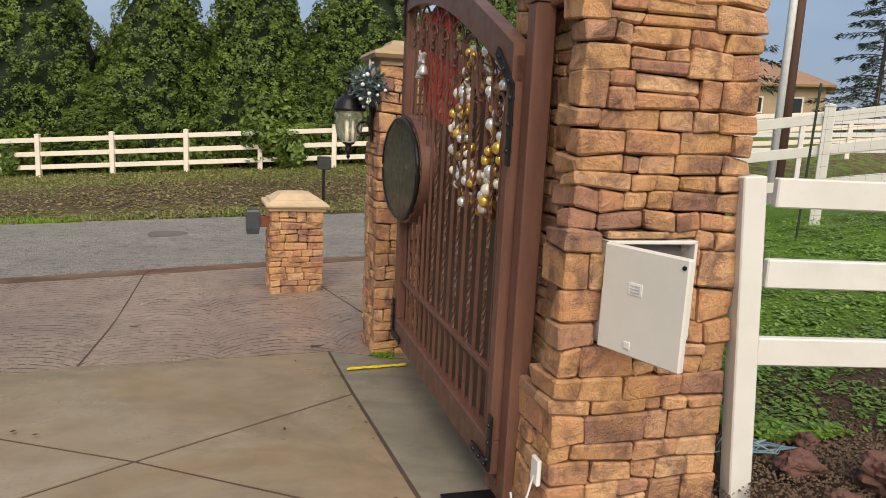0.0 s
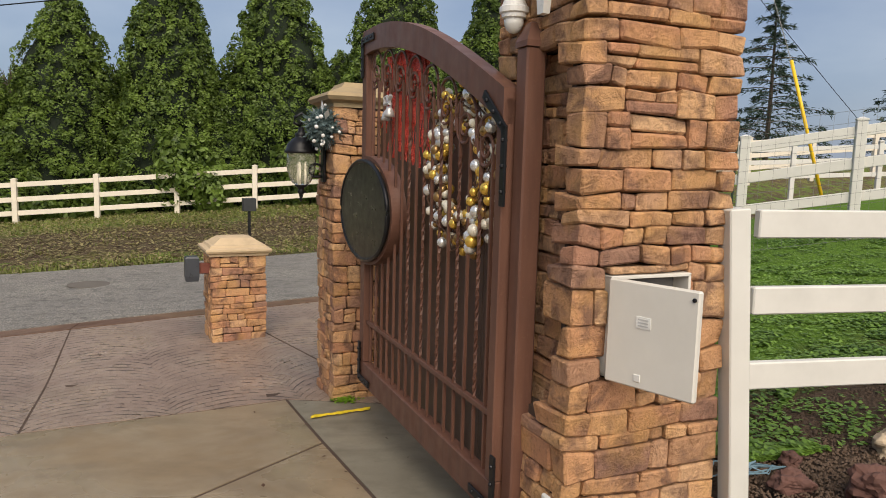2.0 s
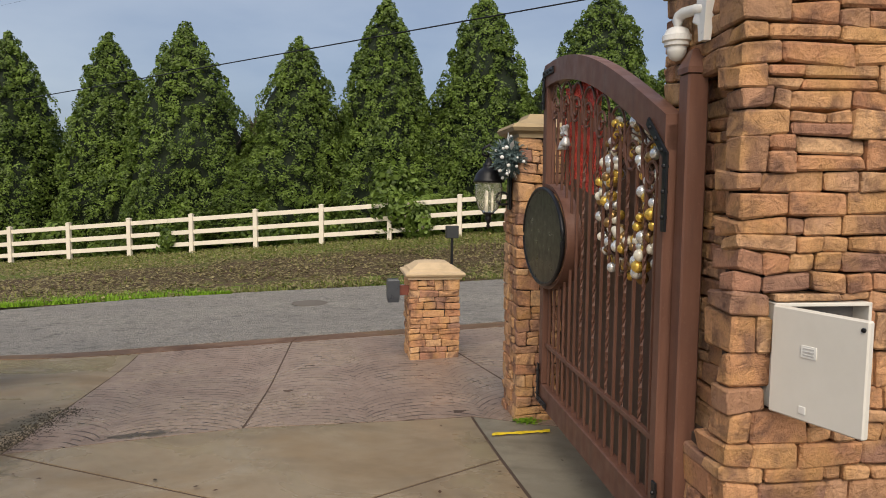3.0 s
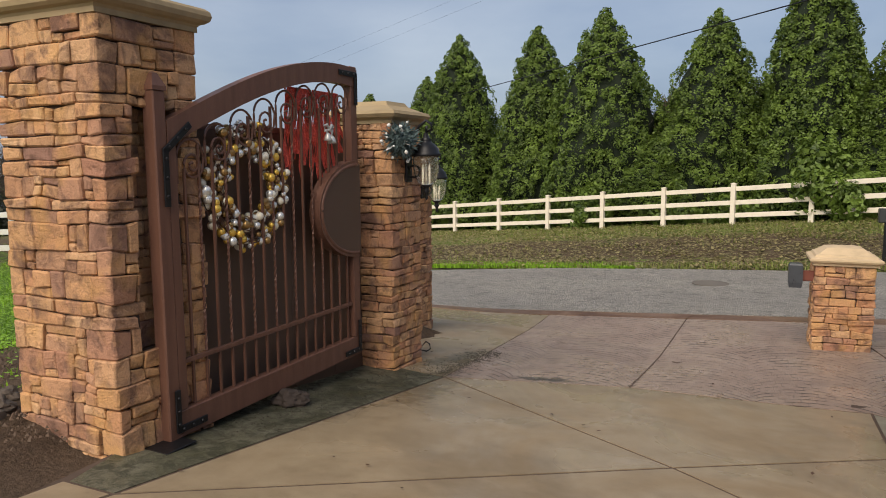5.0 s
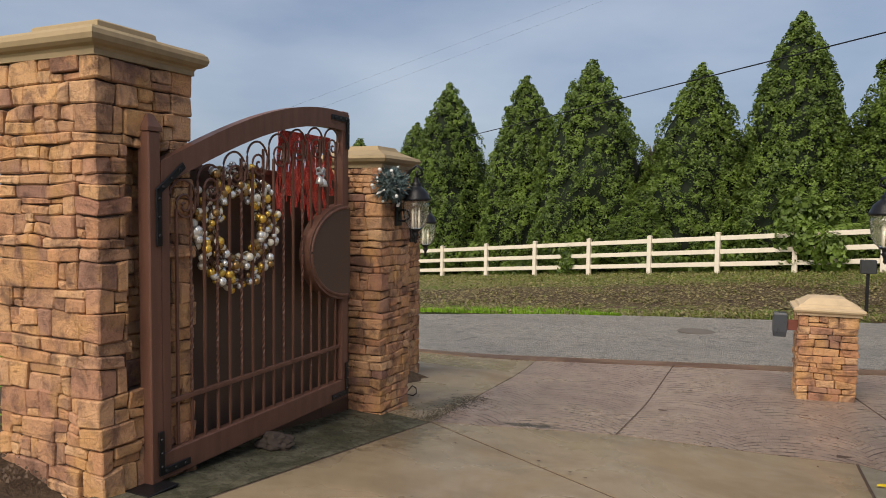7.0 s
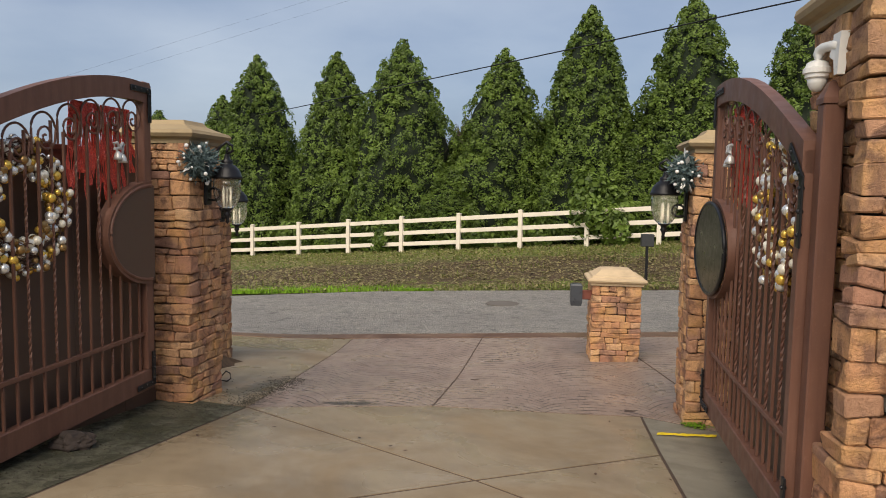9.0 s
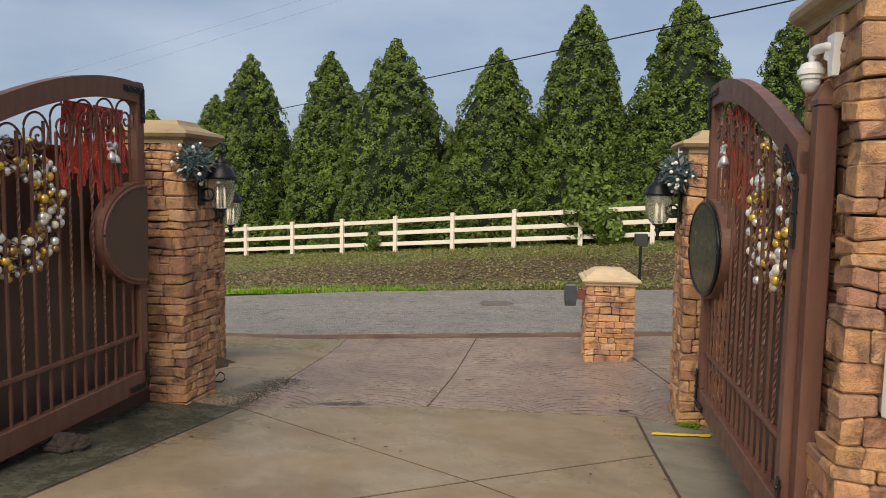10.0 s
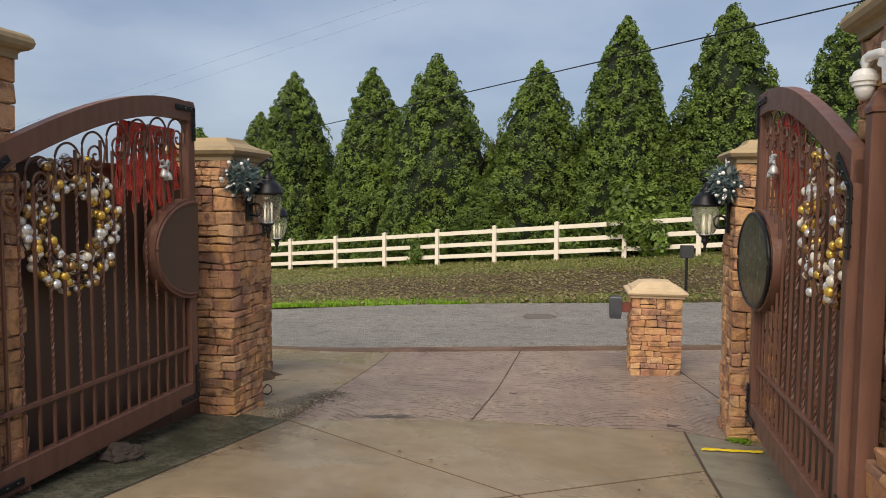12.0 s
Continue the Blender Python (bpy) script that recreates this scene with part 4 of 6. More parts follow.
# ---- evergreen trees ----
def crown(seed, height, radius, leaves, size=0.10):
    """A narrow crown of many small leaves round an inner mass painted dark as the crown's own shade."""
    rng = random.Random(seed)
    lumps = [(rng.uniform(0, 2 * math.pi), rng.uniform(0.05, 0.97), rng.uniform(0.10, 0.26)) for _ in range(70)]

    def rad(a, f):
        base = max(0.0, 1 - f ** 2.1) ** 0.85 * (0.72 + 0.28 * min(1, f / 0.15))
        k = 0.0
        for la, lf, ls in lumps:
            da = abs((a - la + math.pi) % (2 * math.pi) - math.pi) * base * radius
            df = (f - lf) * height
            k = max(k, ls * math.exp(-(da * da + df * df * 0.6) / 0.55))
        return radius * base * (0.74 + k * 1.35)

    inner_v, inner_f, na, nf = [], [], 20, 22
    for j in range(nf + 1):
        f = j / nf
        for i in range(na):
            a = 2 * math.pi * i / na
            r = rad(a, min(f, 0.985)) * 0.84
            inner_v.append((math.cos(a) * r, math.sin(a) * r, f * height * 0.97))
    for j in range(nf):
        for i in range(na):
            inner_f.append((j * na + i, j * na + (i + 1) % na, (j + 1) * na + (i + 1) % na, (j + 1) * na + i))
    verts, faces = [], []
    while len(faces) < leaves:
        f = rng.random()
        a = rng.uniform(0, 2 * math.pi)
        if rng.random() > max(0.0, 1 - f ** 2.1) ** 0.85 + 0.12:
            continue
        r0 = rad(a, f)
        out = Vector((math.cos(a), math.sin(a), rng.uniform(0.15, 0.7))).normalized()
        tuft = rng.uniform(0.15, 0.30) * (1.0 - 0.35 * f)
        ctr = Vector((math.cos(a) * r0, math.sin(a) * r0, f * height)) + out * (rng.uniform(-0.16, 0.06) - tuft * 0.4)
        for _ in range(30):
            d = (out * 0.55 + Vector((rng.gauss(0, 0.6), rng.gauss(0, 0.6), rng.gauss(0.25, 0.6)))).normalized()
            p = ctr + Vector((d.x, d.y, d.z * 1.35)) * tuft * rng.uniform(0.75, 1.05)
            n = (d + Vector((rng.gauss(0, 0.35), rng.gauss(0, 0.35), rng.gauss(0, 0.35)))).normalized()
            t = n.cross(Vector((rng.gauss(0, 1), rng.gauss(0, 1), rng.gauss(0, 1)))).normalized()
            b = n.cross(t)
            s = size * rng.uniform(0.6, 1.25)
            i0 = len(verts)
            verts += [tuple(p - t * s * 0.6), tuple(p + b * s * 0.34), tuple(p + t * s * 0.6), tuple(p - b * s * 0.34)]
            faces.append((i0, i0 + 1, i0 + 2, i0 + 3))
    return (verts, faces), (inner_v, inner_f)


def evergreen(seed, height, radius, leaves):
    t = thing("evergreen_tree", at(0, 0, -100), "dense conical evergreen tree behind the fence", "tree", "row of evergreens")
    bm = bmesh.new()
    add_tube(bm, [(0, 0, -0.4), (0.03, 0, height * 0.4), (0, 0.02, height * 0.93)], 0.22, 8, 0.03)
    part("trunk", bm, BARK, t)
    lv, iv = crown(seed, height, radius, leaves)
    c = part("crown", lv, LEAF, t)
    # added core whose dark colour stands in for shade between the leaves
    part("inner_crown", iv, CROWN_SHADE, c, smooth=True)
    return t


TREE_KINDS = [evergreen(s, 10.0, r, 62000) for s, r in ((1, 2.75), (2, 2.5), (3, 3.15))]
# plan x, y, height, kind, turn
ROW = [(-31.0, 31.0, 8.0, 2, 0), (-27.8, 30.0, 6.6, 0, 200), (-25.4, 29.8, 8.0, 1, 40), (-22.4, 28.8, 9.4, 0, 0), (-17.9, 28.8, 8.9, 1, 80), (-14.45, 28.6, 8.9, 2, 10), (-9.9, 28.8, 7.9, 0, 200),
       (-6.35, 28.4, 8.9, 1, 130), (-2.7, 28.8, 8.7, 0, 250), (1.6, 28.8, 8.5, 2, 70), (5.4, 29.2, 8.6, 1, 20), (9.0, 29.6, 7.4, 0, 120),
       (-20.1, 30.6, 5.4, 0, 30), (-16.2, 30.6, 5.6, 2, 90), (-12.2, 30.6, 5.4, 0, 160), (-8.1, 30.6, 5.6, 2, 300), (-4.4, 28.6, 4.7, 0, 15), (-0.5, 30.4, 5.6, 2, 190), (3.5, 30.4, 5.4, 0, 240), (-11.6, 27.6, 3.4, 1, 60), (-24.2, 30.6, 4.8, 2, 120)]
for n, (x, y, h, k, turn) in enumerate(ROW):
    s = h / 10.0
    src = TREE_KINDS[k]
    copy = copy_thing(src, at(x, y, far_z(x, y) - 0.1, 0, 0, turn) @ Matrix.Diagonal((s ** 0.35, s ** 0.35, s, 1)))
for src in TREE_KINDS:
    for o in (*src.children_recursive, src):
        bpy.data.objects.remove(o)

# ---- fences beside the gateway ----
def u_pt(o, a, b):
    """A plan point a across and b along from o in the gateway's own directions."""
    return (o[0] + UX * a - UY * b, o[1] + UY * a + UX * b)


rail_fence("white_fence", [(1.445 + 2.2 * i, 4.63 + 0.13 * i) for i in range(4)], 1.275, (0.535, 0.872, 1.208), 0.098, 0.122, 0.045, WHITE, "white vinyl three-rail fence beside the gate pillar",
           lambda x, y: -0.07 + 0.004 * (x - 1.5), capped=False, lean=-4.4, sink=0.35)
rail_fence("white_fence", [(3.93 + 1.25 * i, 11.75 - 0.62 * i) for i in range(6)], 1.30, (0.30, 0.74, 1.16), 0.13, 0.14, 0.045, WHITE, "white vinyl fence climbing the grassy bank",
           lambda x, y: 0.50 + 0.20 * (x - 5.25), sink=0.8)
rail_fence("white_fence", [(8.0 + 2.4 * i, 22.6 - 0.5 * i) for i in range(8)], 1.3, (0.35, 0.78, 1.15), 0.13, 0.13, 0.045, WHITE, "distant white rail fence on the bank", lambda x, y: 0.55 + 0.055 * (x - 8), sink=0.8)
rail_fence("white_fence", [(-12.8 - 2.53 * i, 7.2 - 0.05 * i) for i in range(7)], 1.12, (0.22, 0.60, 1.0), 0.15, 0.13, 0.05, WHITE, "white three-rail fence across the lawn", lambda x, y: -0.70 + 0.072 * (x + 17.6), sink=0.5)
rail_fence("white_fence", [(-28.4 - 1.6 * i, 6.6 - 1.85 * i) for i in range(6)], 1.05, (0.22, 0.60, 0.96), 0.15, 0.13, 0.05, WHITE, "white three-rail fence at the lawn's far end", lambda x, y: -1.48 + 0.03 * (x + 28), sink=0.5)
GREEN_STEEL = plain("dark_green_steel", (0.03, 0.045, 0.03), 0.6, 0.3)
WIRE = plain("galvanised_wire", (0.20, 0.20, 0.19), 0.5, 0.6)


def wire_fence(posts, heights, label, step_h=0.15, step_v=0.15, tall=1.5):
    f = thing("wire_fence", at(posts[0][0], posts[0][1], 0), label, "fence")
    ox, oy = posts[0]
    for (x, y), z in zip(posts, heights):
        part("steel_post", add_tube(bmesh.new(), [(x - ox, y - oy, z - 0.4), (x - ox + 0.05, y - oy, z + tall + 0.10)], 0.014, 6), GREEN_STEEL, f)
    for (p, q), (za, zb) in zip(zip(posts, posts[1:]), zip(heights, heights[1:])):
        bm = bmesh.new()
        L = math.hypot(q[0] - p[0], q[1] - p[1])
        lerp = lambda k, h: (p[0] - ox + (q[0] - p[0]) * k, p[1] - oy + (q[1] - p[1]) * k, za + (zb - za) * k + h)
        for i in range(int(tall / step_h) + 1):
            add_tube(bm, [lerp(0, i * step_h), lerp(0.5, i * step_h - 0.015), lerp(1, i * step_h)], 0.0022, 3)
        for i in range(1, int(L / step_v)):
            add_tube(bm, [lerp(i * step_v / L, 0), lerp(i * step_v / L, tall)], 0.0018, 3)
        part("wire_mesh", bm, WIRE, f)
    return f


wire_fence([(4.35, 9.95), (7.4, 9.2), (9.6, 8.1)], [0.33, 0.85, 1.25], "sagging wire mesh fence on steel posts before the bank", 0.14, 0.16, 1.55)
wire_fence([(-15.2, 5.6), (-19.6, 5.75), (-23.6, 5.85), (-26.6, 6.0)], [-0.6, -0.9, -1.15, -1.35], "wire mesh fence on leaning steel posts by the lawn", 0.2, 0.2, 1.75)

# ---- steel box in the pillar ----
sb = thing("utility_box", at(*u_pt(RP, 0.175, 0.0), 0.0, 0, 0, 15), "pale steel utility box with its door ajar", "utility box")
bm = bmesh.new()
for sx, sz, px, pz in ((0.014, 0.412, 0.0, 0.724), (0.014, 0.412, 0.388, 0.724), (0.402, 0.014, 0.194, 0.925), (0.402, 0.014, 0.194, 0.523)):
    add_box(bm, (sx, 0.10, sz), at(px, 0.034, pz), 0.002)
part("frame", bm, BOXM, sb)
# the recess's shade is put into this plate's darker grey
part("back", box((0.385, 0.008, 0.40), at(0.194, 0.082, 0.724)), plain("shaded_box_interior", (0.20, 0.195, 0.19), 0.6), sb, "shaded grey inner plate")
dm = at(-0.004, -0.022, 0.724, 0, 0, -70)
door = part("door", box((0.385, 0.03, 0.415), dm @ at(0.193, -0.015, 0), 0.006), BOXM, sb, "pale door panel")
part("label_plate", box((0.062, 0.003, 0.045), dm @ at(0.165, -0.0315, 0.055)), plain("sticker", (0.75, 0.75, 0.72), 0.4), door, "small white sticker with grey bars")
INK = plain("grey_ink", (0.48, 0.48, 0.47), 0.6)
for k in range(3):
    part("print_bar", box((0.045, 0.002, 0.005), dm @ at(0.165, -0.0335, 0.067 - 0.012 * k)), INK, door)
part("latch", box((0.03, 0.004, 0.03), dm @ at(0.15, -0.032, -0.165), 0.002), plain("worn_white", (0.7, 0.69, 0.66), 0.5), door)
part("lock", add_lathe(bmesh.new(), [(0.008, 0), (0.008, 0.006), (0.004, 0.008)], 10, dm @ at(0.367, -0.03, 0.175, 90)), BLACK, door)

# ---- security camera ----
CAMW = plain("white_plastic", (0.76, 0.75, 0.72), 0.35, vary=0.03)
sc = thing("security_camera", at(*u_pt(RP, -0.012, 0.30), 0.05, 0, 0, 15), "white dome security camera on a wall arm", "security camera")
bm = bmesh.new()
add_square_loft(bm, [(0.016, 0.022, 1.93), (0.018, 0.030, 1.99), (0.020, 0.044, 2.075), (0.018, 0.048, 2.115)], at(0.0, 0, 0))
part("wall_plate", bm, CAMW, sc)
part("arm", add_tube(bmesh.new(), [(-0.004, 0.0, 2.06), (-0.012, 0.07, 2.072), (-0.022, 0.16, 2.078), (-0.027, 0.19, 2.072), (-0.03, 0.20, 2.05), (-0.03, 0.20, 1.99)], 0.023, 12, 0.026), CAMW, sc, smooth=True)
part("arm_brace", box((0.018, 0.07, 0.06), at(-0.012, 0.03, 2.03, 24, 0, 8), 0.006), CAMW, sc)
DX, DY, DZ = -0.030, 0.20, 1.92
part("housing", add_lathe(bmesh.new(), [(0.046, 0.02), (0.055, 0.025), (0.055, 0.04), (0.065, 0.045), (0.065, 0.068), (0.056, 0.074), (0.048, 0.095), (0.028, 0.105)], 24, at(DX, DY, DZ)), CAMW, sc)
part("dome", add_lathe(bmesh.new(), [(0.0, -0.042), (0.018, -0.038), (0.032, -0.026), (0.042, -0.005), (0.045, 0.02)], 20, at(DX, DY, DZ)), plain("smoked_white", (0.66, 0.65, 0.62), 0.2), sc, "frosted dome", smooth=True)

# ---- wall lanterns ----
GLASS = glass_material("seeded_glass", 0.22, (0.97, 0.97, 0.95))
BULB = plain("ivory_candle", (0.7, 0.66, 0.55), 0.4)


def lantern(m, sgn):
    """At the wall; sgn: the direction of x away from it."""
    t = thing("wall_lantern", m, "black iron wall lantern with seeded glass", "lantern", "wall lanterns")
    X = 0.20 * sgn
    bm = bmesh.new()
    add_box(bm, (0.025, 0.11, 0.34), at(0.012 * sgn, 0, 0.20), 0.008)
    part("wall_plate", bm, BLACK, t)
    bm = bmesh.new()
    add_tube(bm, [(0.02 * sgn, 0, 0.08)] + [(sgn * (0.075 + 0.055 * math.cos(a)), 0, 0.13 + 0.055 * math.sin(a)) for a in [math.pi * 1.4 + i * 0.4 for i in range(14)]], 0.011, 7)
    add_tube(bm, [(0.02 * sgn, 0, 0.30), (0.06 * sgn, 0, 0.42), (0.13 * sgn, 0, 0.55), (0.2 * sgn, 0, 0.60), (0.255 * sgn, 0, 0.565), (0.26 * sgn, 0, 0.52), (X, 0, 0.49), (0.2 * sgn, 0, 0.515), (0.21 * sgn, 0, 0.55)], 0.013, 7)
    part("scroll_arm", bm, BLACK, t, smooth=True)
    bm = bmesh.new()
    add_lathe(bm, [(0.135, 0.27), (0.142, 0.285), (0.13, 0.30), (0.115, 0.345), (0.08, 0.385), (0.055, 0.40), (0.05, 0.415), (0.055, 0.43), (0.03, 0.445), (0.018, 0.49)], 20, at(X, 0, 0))
    part("roof", bm, BLACK, t, smooth=True)
    bm = bmesh.new()
    prof = [(0.118, 0.27), (0.124, 0.22), (0.12, 0.15), (0.105, 0.08), (0.08, 0.03), (0.05, 0.005)]
    add_lathe(bm, [(r - 0.005, z) for r, z in prof] + prof[::-1], 20, at(X, 0, 0))
    sh = part("glass_shade", bm, GLASS, t, "clear seeded glass", smooth=True)
    sh.visible_shadow = False
    bm = bmesh.new()
    add_lathe(bm, [(0.05, 0.012), (0.055, 0.0), (0.03, -0.015), (0.022, -0.035), (0.034, -0.05), (0.02, -0.07), (0.012, -0.10), (0.018, -0.115), (0.004, -0.135)][::-1], 14, at(X, 0, 0))
    part("finial", bm, BLACK, t, smooth=True)
    for k in range(3):
        a = k * 2.1
        bm = bmesh.new()
        add_lathe(bm, [(0.011, 0.01), (0.011, 0.13), (0.008, 0.135), (0.014, 0.16), (0.004, 0.20)], 8, at(X + 0.035 * math.cos(a), 0.035 * math.sin(a), 0))
        part("candle", bm, BULB, t, smooth=True)
    return t


lantern(at(*u_pt(W_R, -0.012, 0.28), 1.13, 0, 0, 15), -1)
lantern(at(*u_pt(W_L, 0.012, 0.28), 1.21, 0, 0, 15), 1)
lantern(at(*u_pt((-5.62, 7.37), 0.012, 0.28), 0.95, 0, 0, 15), 1)

# ---- frosted greenery ----
PINE = leaf_material("frosted_needles", (0.05, 0.085, 0.085), (0.20, 0.27, 0.27), 0.1)
PEARL = plain("pearl_white", (0.75, 0.74, 0.72), 0.3)
TWIG = plain("brown_twig", (0.10, 0.05, 0.03), 0.8)


def swag(m, seed):
    rng = random.Random(seed)
    t = thing("greenery_swag", m, "frosted blue-green evergreen swag with white berries", "garland", "frosted swags")
    v, f = [], []
    for _ in range(420):
        d = Vector((rng.gauss(0, 1), rng.gauss(0, 1), rng.gauss(0, 1))).normalized()
        L = rng.uniform(0.07, 0.155)
        o = d * 0.02
        for i in range(16):
            p = o + d * (L * (i + 1) / 16)
            n = (d + Vector((rng.gauss(0, 0.8), rng.gauss(0, 0.8), rng.gauss(0, 0.8)))).normalized()
            s = n.cross(d).normalized() * 0.008 if n.cross(d).length > 0.01 else Vector((0.008, 0, 0))
            q = p + n * 0.042
            i0 = len(v)
            v += [tuple(p - s), tuple(p + s), tuple(q)]
            f.append((i0, i0 + 1, i0 + 2))
    part("needles", (v, f), PINE, t)
    for _ in range(16):
        d = Vector((rng.gauss(0, 1), rng.gauss(0, 1) - 0.6, rng.gauss(0, 1))).normalized() * rng.uniform(0.12, 0.2)
        bm = bmesh.new()
        bmesh.ops.create_icosphere(bm, subdivisions=2, radius=rng.uniform(0.010, 0.018), matrix=Matrix.Translation(d))
        part("berry", bm, PEARL, t, smooth=True)
    for _ in range(9):
        d = Vector((rng.gauss(0, 1), rng.gauss(0, 1) - 0.6, rng.gauss(0, 1))).normalized()
        s = d.cross(Vector((0.3, 0.2, 0.9))).normalized() * 0.022
        p, q = d * 0.10, d * rng.uniform(0.19, 0.24)
        part("pale_leaf", ([tuple(p), tuple((p + q) / 2 + s), tuple(q), tuple((p + q) / 2 - s + Vector((0, 0, 0.006)))], [(0, 1, 2), (0, 2, 3)]), PEARL, t)
    return t


swag(at(*u_pt(W_R, -0.07, 0.08), 1.61), 5)
swag(at(*u_pt(W_L, 0.06, 0.06), 1.62), 6)

# ---- wreaths of baubles ----
BAUBLES = [plain("silver_bauble", (0.80, 0.79, 0.75), 0.26, 0.55, vary=0.05), plain("gold_bauble", (0.80, 0.52, 0.10), 0.28, 0.6, vary=0.08), plain("pearl_bauble", (0.82, 0.76, 0.62), 0.3, 0.15, vary=0.06),
           plain("bronze_bauble", (0.34, 0.21, 0.08), 0.3, 0.7, vary=0.1)]


def wreath(m, seed):
    rng = random.Random(seed)
    t = thing("bauble_wreath", m, "gold, silver and pearl bauble wreath on twigs", "wreath", "gate wreaths")
    bm = bmesh.new()
    for _ in range(110):
        a0 = rng.uniform(0, 2 * math.pi)
        r0 = rng.uniform(0.24, 0.42)
        add_tube(bm, [(math.cos(a0 + 0.28 * i) * (r0 + rng.gauss(0, 0.018)), rng.gauss(0, 0.02), math.sin(a0 + 0.28 * i) * (r0 + rng.gauss(0, 0.018))) for i in range(6)], 0.004, 4)
    tagged(part("twig_ring", bm, TWIG, t, "tangled brown twigs"), kind="stuff")
    for _ in range(300):
        a = rng.uniform(0, 2 * math.pi)
        r = rng.choice((0.24, 0.30, 0.37, 0.43)) + rng.gauss(0, 0.014)
        k = rng.choices((0, 1, 2, 3), (5, 4, 4, 4))[0]
        rad = rng.uniform(0.021, 0.035)
        bm = bmesh.new()
        bmesh.ops.create_uvsphere(bm, u_segments=12, v_segments=8, radius=rad, matrix=at(math.cos(a) * r, max(-0.03, min(0.03, rng.gauss(0, 0.018))), math.sin(a) * r))
        part("bauble", bm, BAUBLES[k], t, smooth=True)
    return t


def leaf_pt(h, z0, ang, s, off, z):
    a = radians(ang)
    return at(h[0] + math.cos(a) * s - math.sin(a) * off, h[1] + math.sin(a) * s + math.cos(a) * off, z0 + z, 0, 0, ang)


wreath(leaf_pt(HL, ZL, AL, 0.80, 0.036, 1.56), 3)
wreath(leaf_pt(HR, ZR, AR, 0.60, -0.036, 1.61), 4)

# ---- red ribbons with silver bells ----
RED = glitter_material("red_glitter_ribbon", (0.95, 0.17, 0.10), (0.50, 0.04, 0.03))
SILVER = plain("silver_bow", (0.55, 0.54, 0.52), 0.35, 0.4)


def ribbon(m, seed, side):
    """Hangs behind the bars from the arched rail."""
    rng = random.Random(seed)
    t = thing("red_ribbon", m, "glittering red ribbon hung on the gate with a silver bow", "ribbon", "gate ribbons")
    for k in range(30):
        x = -0.40 + k * 0.0245
        w, L = rng.uniform(0.027, 0.042), rng.uniform(0.50, 0.72) if k < 25 else rng.uniform(0.36, 0.5)
        yo = rng.uniform(-0.006, 0.006)
        v, f, n = [], [], 14
        for i in range(n + 1):
            q = i / n
            bend = 0.007 * math.sin(q * 8 + k * 1.7) + 0.10 * (k / 5 - 1.5) * 0.25 * q * q
            for e in (-0.5, 0.5):
                for y in (0.0, 0.003):
                    v.append((x + e * w * (1 - 0.25 * q) + bend, y + yo + e * 0.016 * math.sin(q * 16 + k * 2.3), -q * L))
        for i in range(n):
            a, b = i * 4, (i + 1) * 4
            f += [(a, a + 2, b + 2, b), (a + 1, b + 1, b + 3, a + 3), (a, b, b + 1, a + 1), (a + 2, a + 3, b + 3, b + 2)]
        part("ribbon_strand", (v, f), RED, t)
    bow = part("bow", bow_mesh(rng), SILVER, t, "silver bow with small bells")
    bow.location = (0.08, side * 0.07, -0.31)
    for dx, dz in ((-0.03, -0.09), (0.03, -0.11)):
        bm = bmesh.new()
        add_lathe(bm, [(0.036, 0), (0.03, 0.02), (0.024, 0.045), (0.012, 0.06), (0.003, 0.066)], 14, at(0.08 + dx, side * 0.075, -0.31 + dz))
        part("bell", bm, SILVER, t, smooth=True)
    return t


def bow_mesh(rng):
    bm = bmesh.new()
    for s in (-1, 1):
        add_tube(bm, [(0, 0, 0), (s * 0.035, 0, 0.04), (s * 0.065, 0.006, 0.03), (s * 0.05, 0.01, -0.01), (0, 0, 0)], 0.012, 6)
        add_box(bm, (0.022, 0.006, 0.11), at(s * 0.025, 0, -0.06, 0, s * 18, 0), 0.002)
    return bm


ribbon(leaf_pt(HL, ZL, AL, 1.66, 0.022, 2.29), 1, -1)
ribbon(leaf_pt(HR, ZR, AR, 1.48, -0.022, 2.31), 2, 1)

# ---- lamp on the short pillar, sign beyond the road ----
bl = thing("pillar_light", at(-1.745, 9.94, 0, 0, 0, 18), "small dark box lamp on a bracket", "lamp")
part("bracket", box((0.13, 0.05, 0.12), at(-0.06, 0.12, 0.10), 0.006), plain("red_brown_bracket", (0.16, 0.05, 0.035), 0.5), bl, "red-brown bracket")
bm = bmesh.new()
add_square_loft(bm, [(0.065, 0.06, 0.0), (0.075, 0.07, 0.06), (0.075, 0.07, 0.26), (0.06, 0.055, 0.28)], at(-0.19, 0.12, -0.04))
part("housing", bm, plain("slate_plastic", (0.045, 0.05, 0.06), 0.35), bl)
sg = thing("meter_post", at(-2.45, 18.6, 0, 0, 0, 20), "small dark metal box on a post", "marker post")
part("post", box((0.06, 0.06, 1.0), at(0, 0, -0.25), 0.005), BLACK, sg)
part("metal_box", box((0.30, 0.16, 0.30), at(0, 0, 0.25), 0.015), plain("dark_box", (0.03, 0.032, 0.034), 0.45), sg)
mh = part("manhole_cover", add_lathe(bmesh.new(), [(0.33, 0.0), (0.33, 0.010), (0.31, 0.014), (0.29, 0.010)], 28, at(-4.46, 14.15, road_z(-4.46) + 0.012)), plain("rusty_iron", (0.12, 0.105, 0.09), 0.8, 0.1, vary=0.25, bump=0.4))
tagged(mh, "dark rusty iron manhole cover in the lane", "manhole cover")

